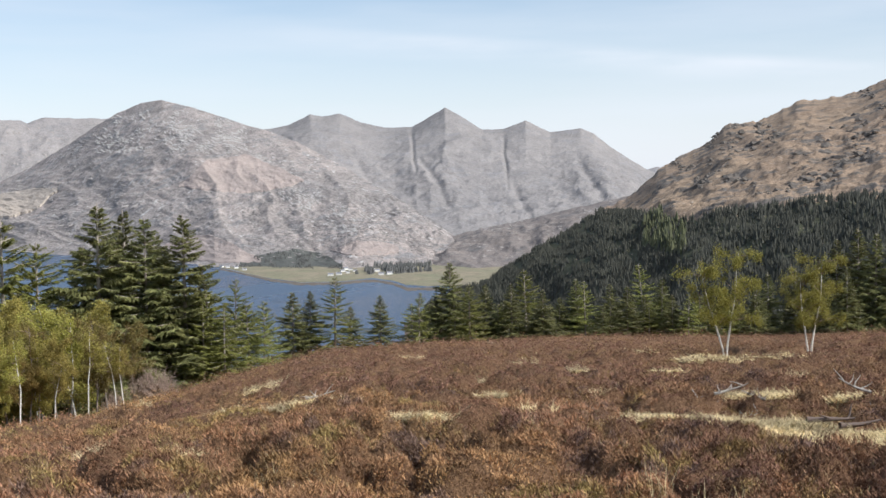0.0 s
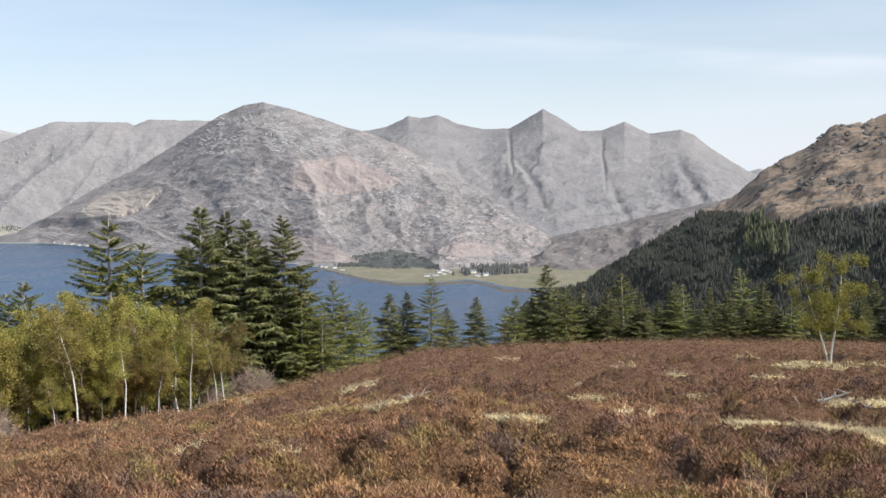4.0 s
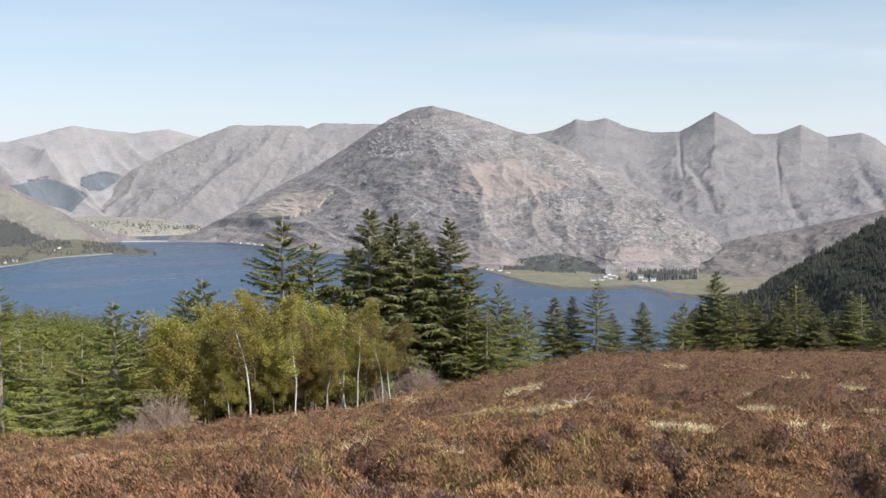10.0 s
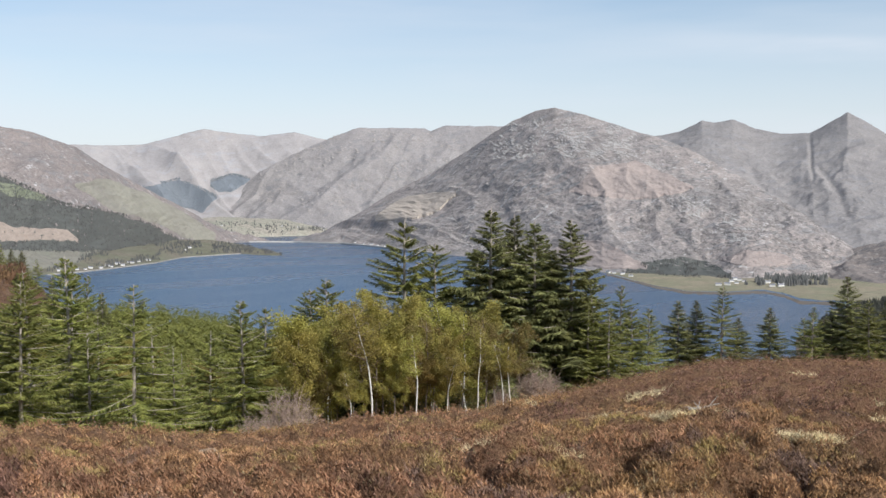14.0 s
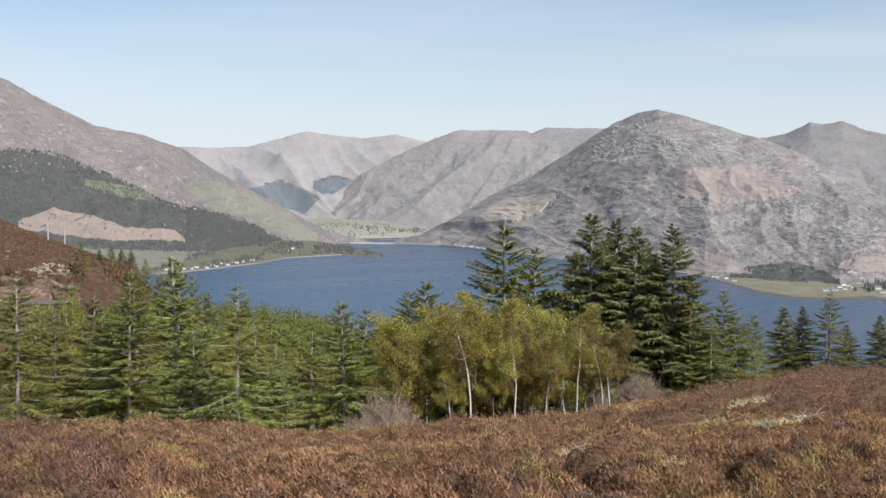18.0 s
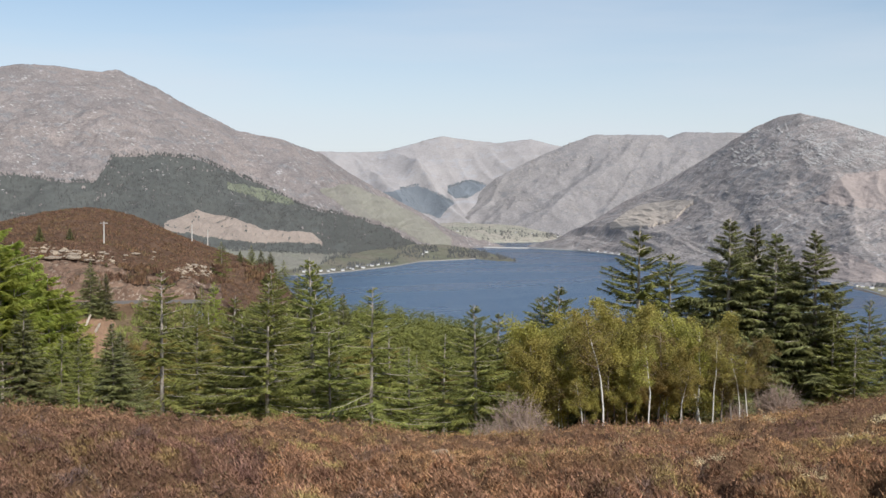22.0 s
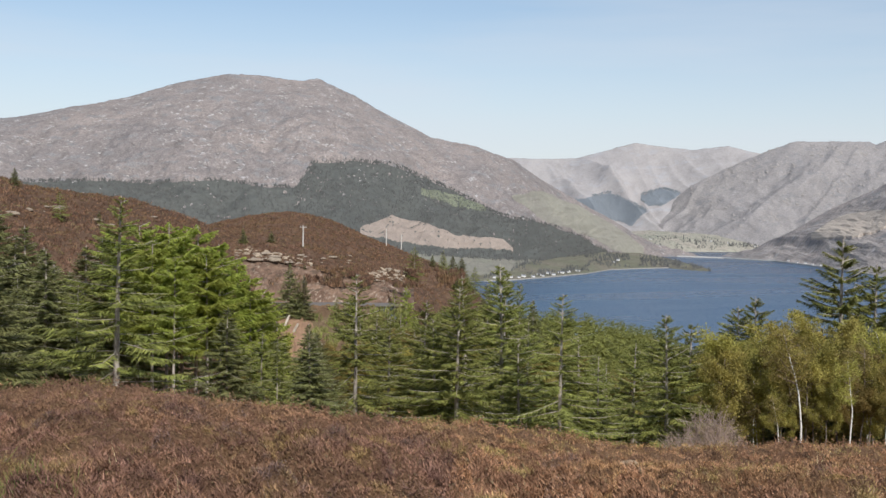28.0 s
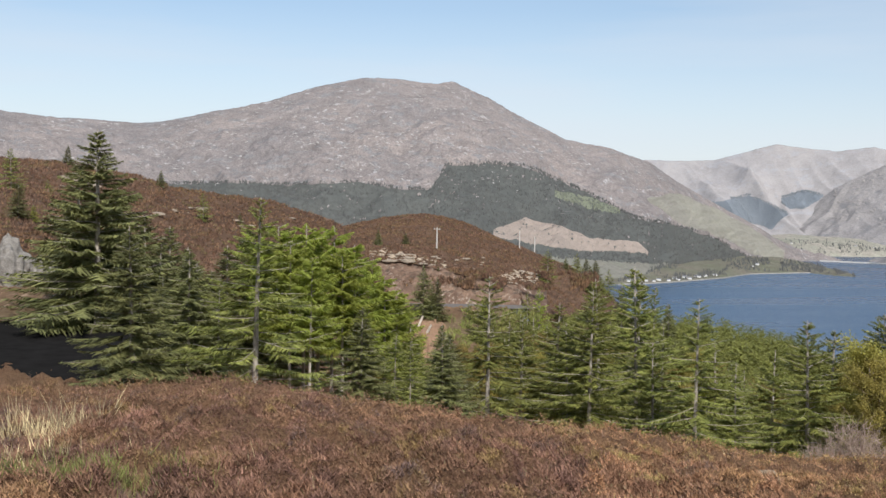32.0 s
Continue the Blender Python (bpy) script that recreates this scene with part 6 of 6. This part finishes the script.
dead_branch(12.75, 20.3, 0.4, 2.4, 1.0, 1, "bleached stick standing at a slant")
for az, r, ln, turn in ((13.2, 19.8, 1.0, 0.1), (13.9, 20.0, 0.9, 2.9), (14.5, 19.8, 0.8, 0.4), (15.1, 20.1, 0.9, 0.2), (15.6, 20.4, 0.7, 2.6), (14.2, 19.4, 0.7, -0.2), (19.6, 19.0, 0.8, 0.3), (20.4, 19.4, 0.9, 2.8)):
    dead_branch(az, r, 0.6 * ln, turn, 0.1, 5, "tangle of bleached grey dead branches")
dead_branch(17.5, 17.3, 0.7, 0.0, -0.1, 2, "dark rotten log in pale grass", CHARRED, 0.05)
dead_branch(19.0, 17.0, 0.6, 0.1, -0.1, 1, "dark rotten log in pale grass", CHARRED, 0.05)
dead_branch(-7.0, 22.7, 0.6, 0.1, 0.0, 4, "bleached branch lying flat in the heather", up=0.12)
dead_branch(12.9, 12.6, 0.55, -0.9, 0.5, 0, "thin pale stick in the heather", thick=0.006)
dead_branch(16.6, 12.2, 0.5, -0.7, 0.4, 0, "thin pale stick in the heather", thick=0.006)


BARKLESS = bark_material("barkless_log", (0.62, 0.55, 0.45), (0.45, 0.38, 0.3), 2.0, 0.5)
for az, r, z, turn in ((-47.75, 187.0, -18.1, 1.1), (-47.35, 183.0, -19.1, 0.4)):
    p = heading(az, 0, r)
    q = np.array([p]) + np.linspace(-1.1, 1.1, 5)[:, None] * np.array([[math.cos(turn) * 0.5, math.sin(turn) * 0.3, 0.8]]) + (0, 0, z)
    tagged(new("felled_log", raw_mesh("felled_log", *tube(q, [0.22, 0.22, 0.2, 0.19, 0.17], 7), BARKLESS, True)), "pale barkless log lying on the orange soil slope", "log", "felled logs")


# ---- poles of the power line, houses ----
POLE_WOOD = plain("weathered_pole", (0.55, 0.51, 0.46), 0.85, 4.0, 0.2)
WHITEWASH = plain("whitewash", (0.80, 0.78, 0.74), 0.9, 0.3, 0.08)
SLATE = plain("slate_roof", (0.24, 0.24, 0.26), 0.7, 0.5, 0.2)
INSULATOR = plain("insulator", (0.35, 0.33, 0.31), 0.4, 4.0, 0.1)


def box(cx, cy, cz, sx, sy, sz):
    v = np.array([[x, y, z] for z in (-0.5, 0.5) for y in (-0.5, 0.5) for x in (-0.5, 0.5)]) * (sx, sy, sz) + (cx, cy, cz)
    return v, np.array([[0, 2, 3, 1], [4, 5, 7, 6], [0, 1, 5, 4], [2, 6, 7, 3], [1, 3, 7, 5], [0, 4, 6, 2]])


def power_pole(az, el_foot, el_top, arm):
    r, z = on_slope(KNOLL, az, el_foot)
    h = r * math.tan(radians(el_top)) - z
    p = heading(az, 0, r)
    thing = new("power_pole")
    thing.location = (p.x, p.y, z - 0.2)
    tagged(thing, "weathered wooden power pole on the heather knoll", "pole", "poles of the power line")
    zs = np.linspace(0, h + 0.2, 6)
    part("post", raw_mesh("post", *tube(np.stack([0 * zs, 0 * zs, zs], -1), np.linspace(0.16, 0.12, 6), 8), POLE_WOOD, True), thing)
    if arm:
        part("crossarm", raw_mesh("crossarm", *box(0, 0, h - 0.15, 1.8, 0.14, 0.14), POLE_WOOD), thing)
        for x in (-0.8, 0.0, 0.8):
            part("insulator", raw_mesh("insulator", *tube([(x, 0, h - 0.1), (x, 0, h + 0.02), (x, 0, h + 0.14)], [0.04, 0.07, 0.03], 6), INSULATOR), thing)
    return thing


power_pole(-47.0, -1.92, -0.85, True)
power_pole(-42.9, -1.80, -0.98, False)
power_pole(-42.15, -2.05, -1.24, False)


def house_template():
    thing = new("house")
    tagged(thing, "small whitewashed cottage with a slate roof", "house", "houses round the loch")
    part("wall", raw_mesh("wall", *box(0, 0, 1.6, 13, 7, 4.2), WHITEWASH), thing)
    roof = np.array([(-6.9, -3.9, 3.6), (6.9, -3.9, 3.6), (6.9, 3.9, 3.6), (-6.9, 3.9, 3.6), (-6.9, 0, 6.6), (6.9, 0, 6.6)])
    tri = np.array([[0, 1, 5, 4], [2, 3, 4, 5], [3, 0, 4, 4], [1, 2, 5, 5], [0, 3, 2, 1]])
    me = bpy.data.meshes.new("roof")
    me.from_pydata([tuple(p) for p in roof], [], [tuple(dict.fromkeys(int(i) for i in f)) for f in tri])
    me.materials.append(SLATE)
    part("roof", me, thing)
    for x in (-5.8, 5.8):
        part("chimney", raw_mesh("chimney", *box(x, 0, 6.8, 0.9, 1.2, 1.6), WHITEWASH), thing)
    return thing


HOUSE = house_template()
first = True
g = np.random.default_rng(431)
spots = [(MEADOW, a, e) for a, e in ((-5.19, -4.27), (-4.62, -4.05), (-4.4, -4.12), (-3.09, -4.32), (-2.7, -4.3), (-10.9, -3.72), (-10.6, -3.75), (-10.2, -3.8), (-2.4, -4.1), (-1.9, -4.1), (-3.6, -4.05), (-5.0, -4.12), (-4.85, -4.02), (-4.75, -4.2), (-3.3, -4.15), (-9.8, -3.9), (-5.6, -4.3))]
spots += [(FORELAND, a, float(np.interp(a, (-38, -36.6, -35, -33, -32), (-3.46, -3.38, -3.23, -3.0, -2.85)) + e)) for a, e in zip(np.linspace(-37.6, -33.0, 18) + g.normal(0, 0.16, 18), 0.03 + 0.11 * g.random(18))]
spots += [(FORELAND, -31.67, -2.45), (FORELAND, -31.45, -2.36)]
spots += [(MAIN, -22.99, -2.28), (MAIN, -22.3, -2.36), (MAIN, -22.6, -2.3), (MAIN, -21.9, -2.4), (MAIN, -23.4, -2.2), (VALE, -24.4, -1.75), (VALE, -24.1, -1.8), (VALE, -24.95, -1.55), (VALE, -25.4, -1.5), (VALE, -30.8, -1.2), (VALE, -30.3, -1.25), (VALE, -29.9, -1.3), (VALE, -27.0, -1.35), (VALE, -26.2, -1.4)]
for slope, az, el in spots:
    r, z = on_slope(slope, az, el)
    p = heading(az, 0, r)
    k = (0.42 if slope is MEADOW else 0.40) + 0.3 * g.random()
    m = Matrix.Translation((p.x, p.y, z)) @ Matrix.Rotation(radians(-az) + g.normal(0, 0.5), 4, "Z") @ Matrix.Diagonal((k, k, k, 1))
    if first:
        HOUSE.matrix_basis, first = m, False
    else:
        clone(HOUSE, m)
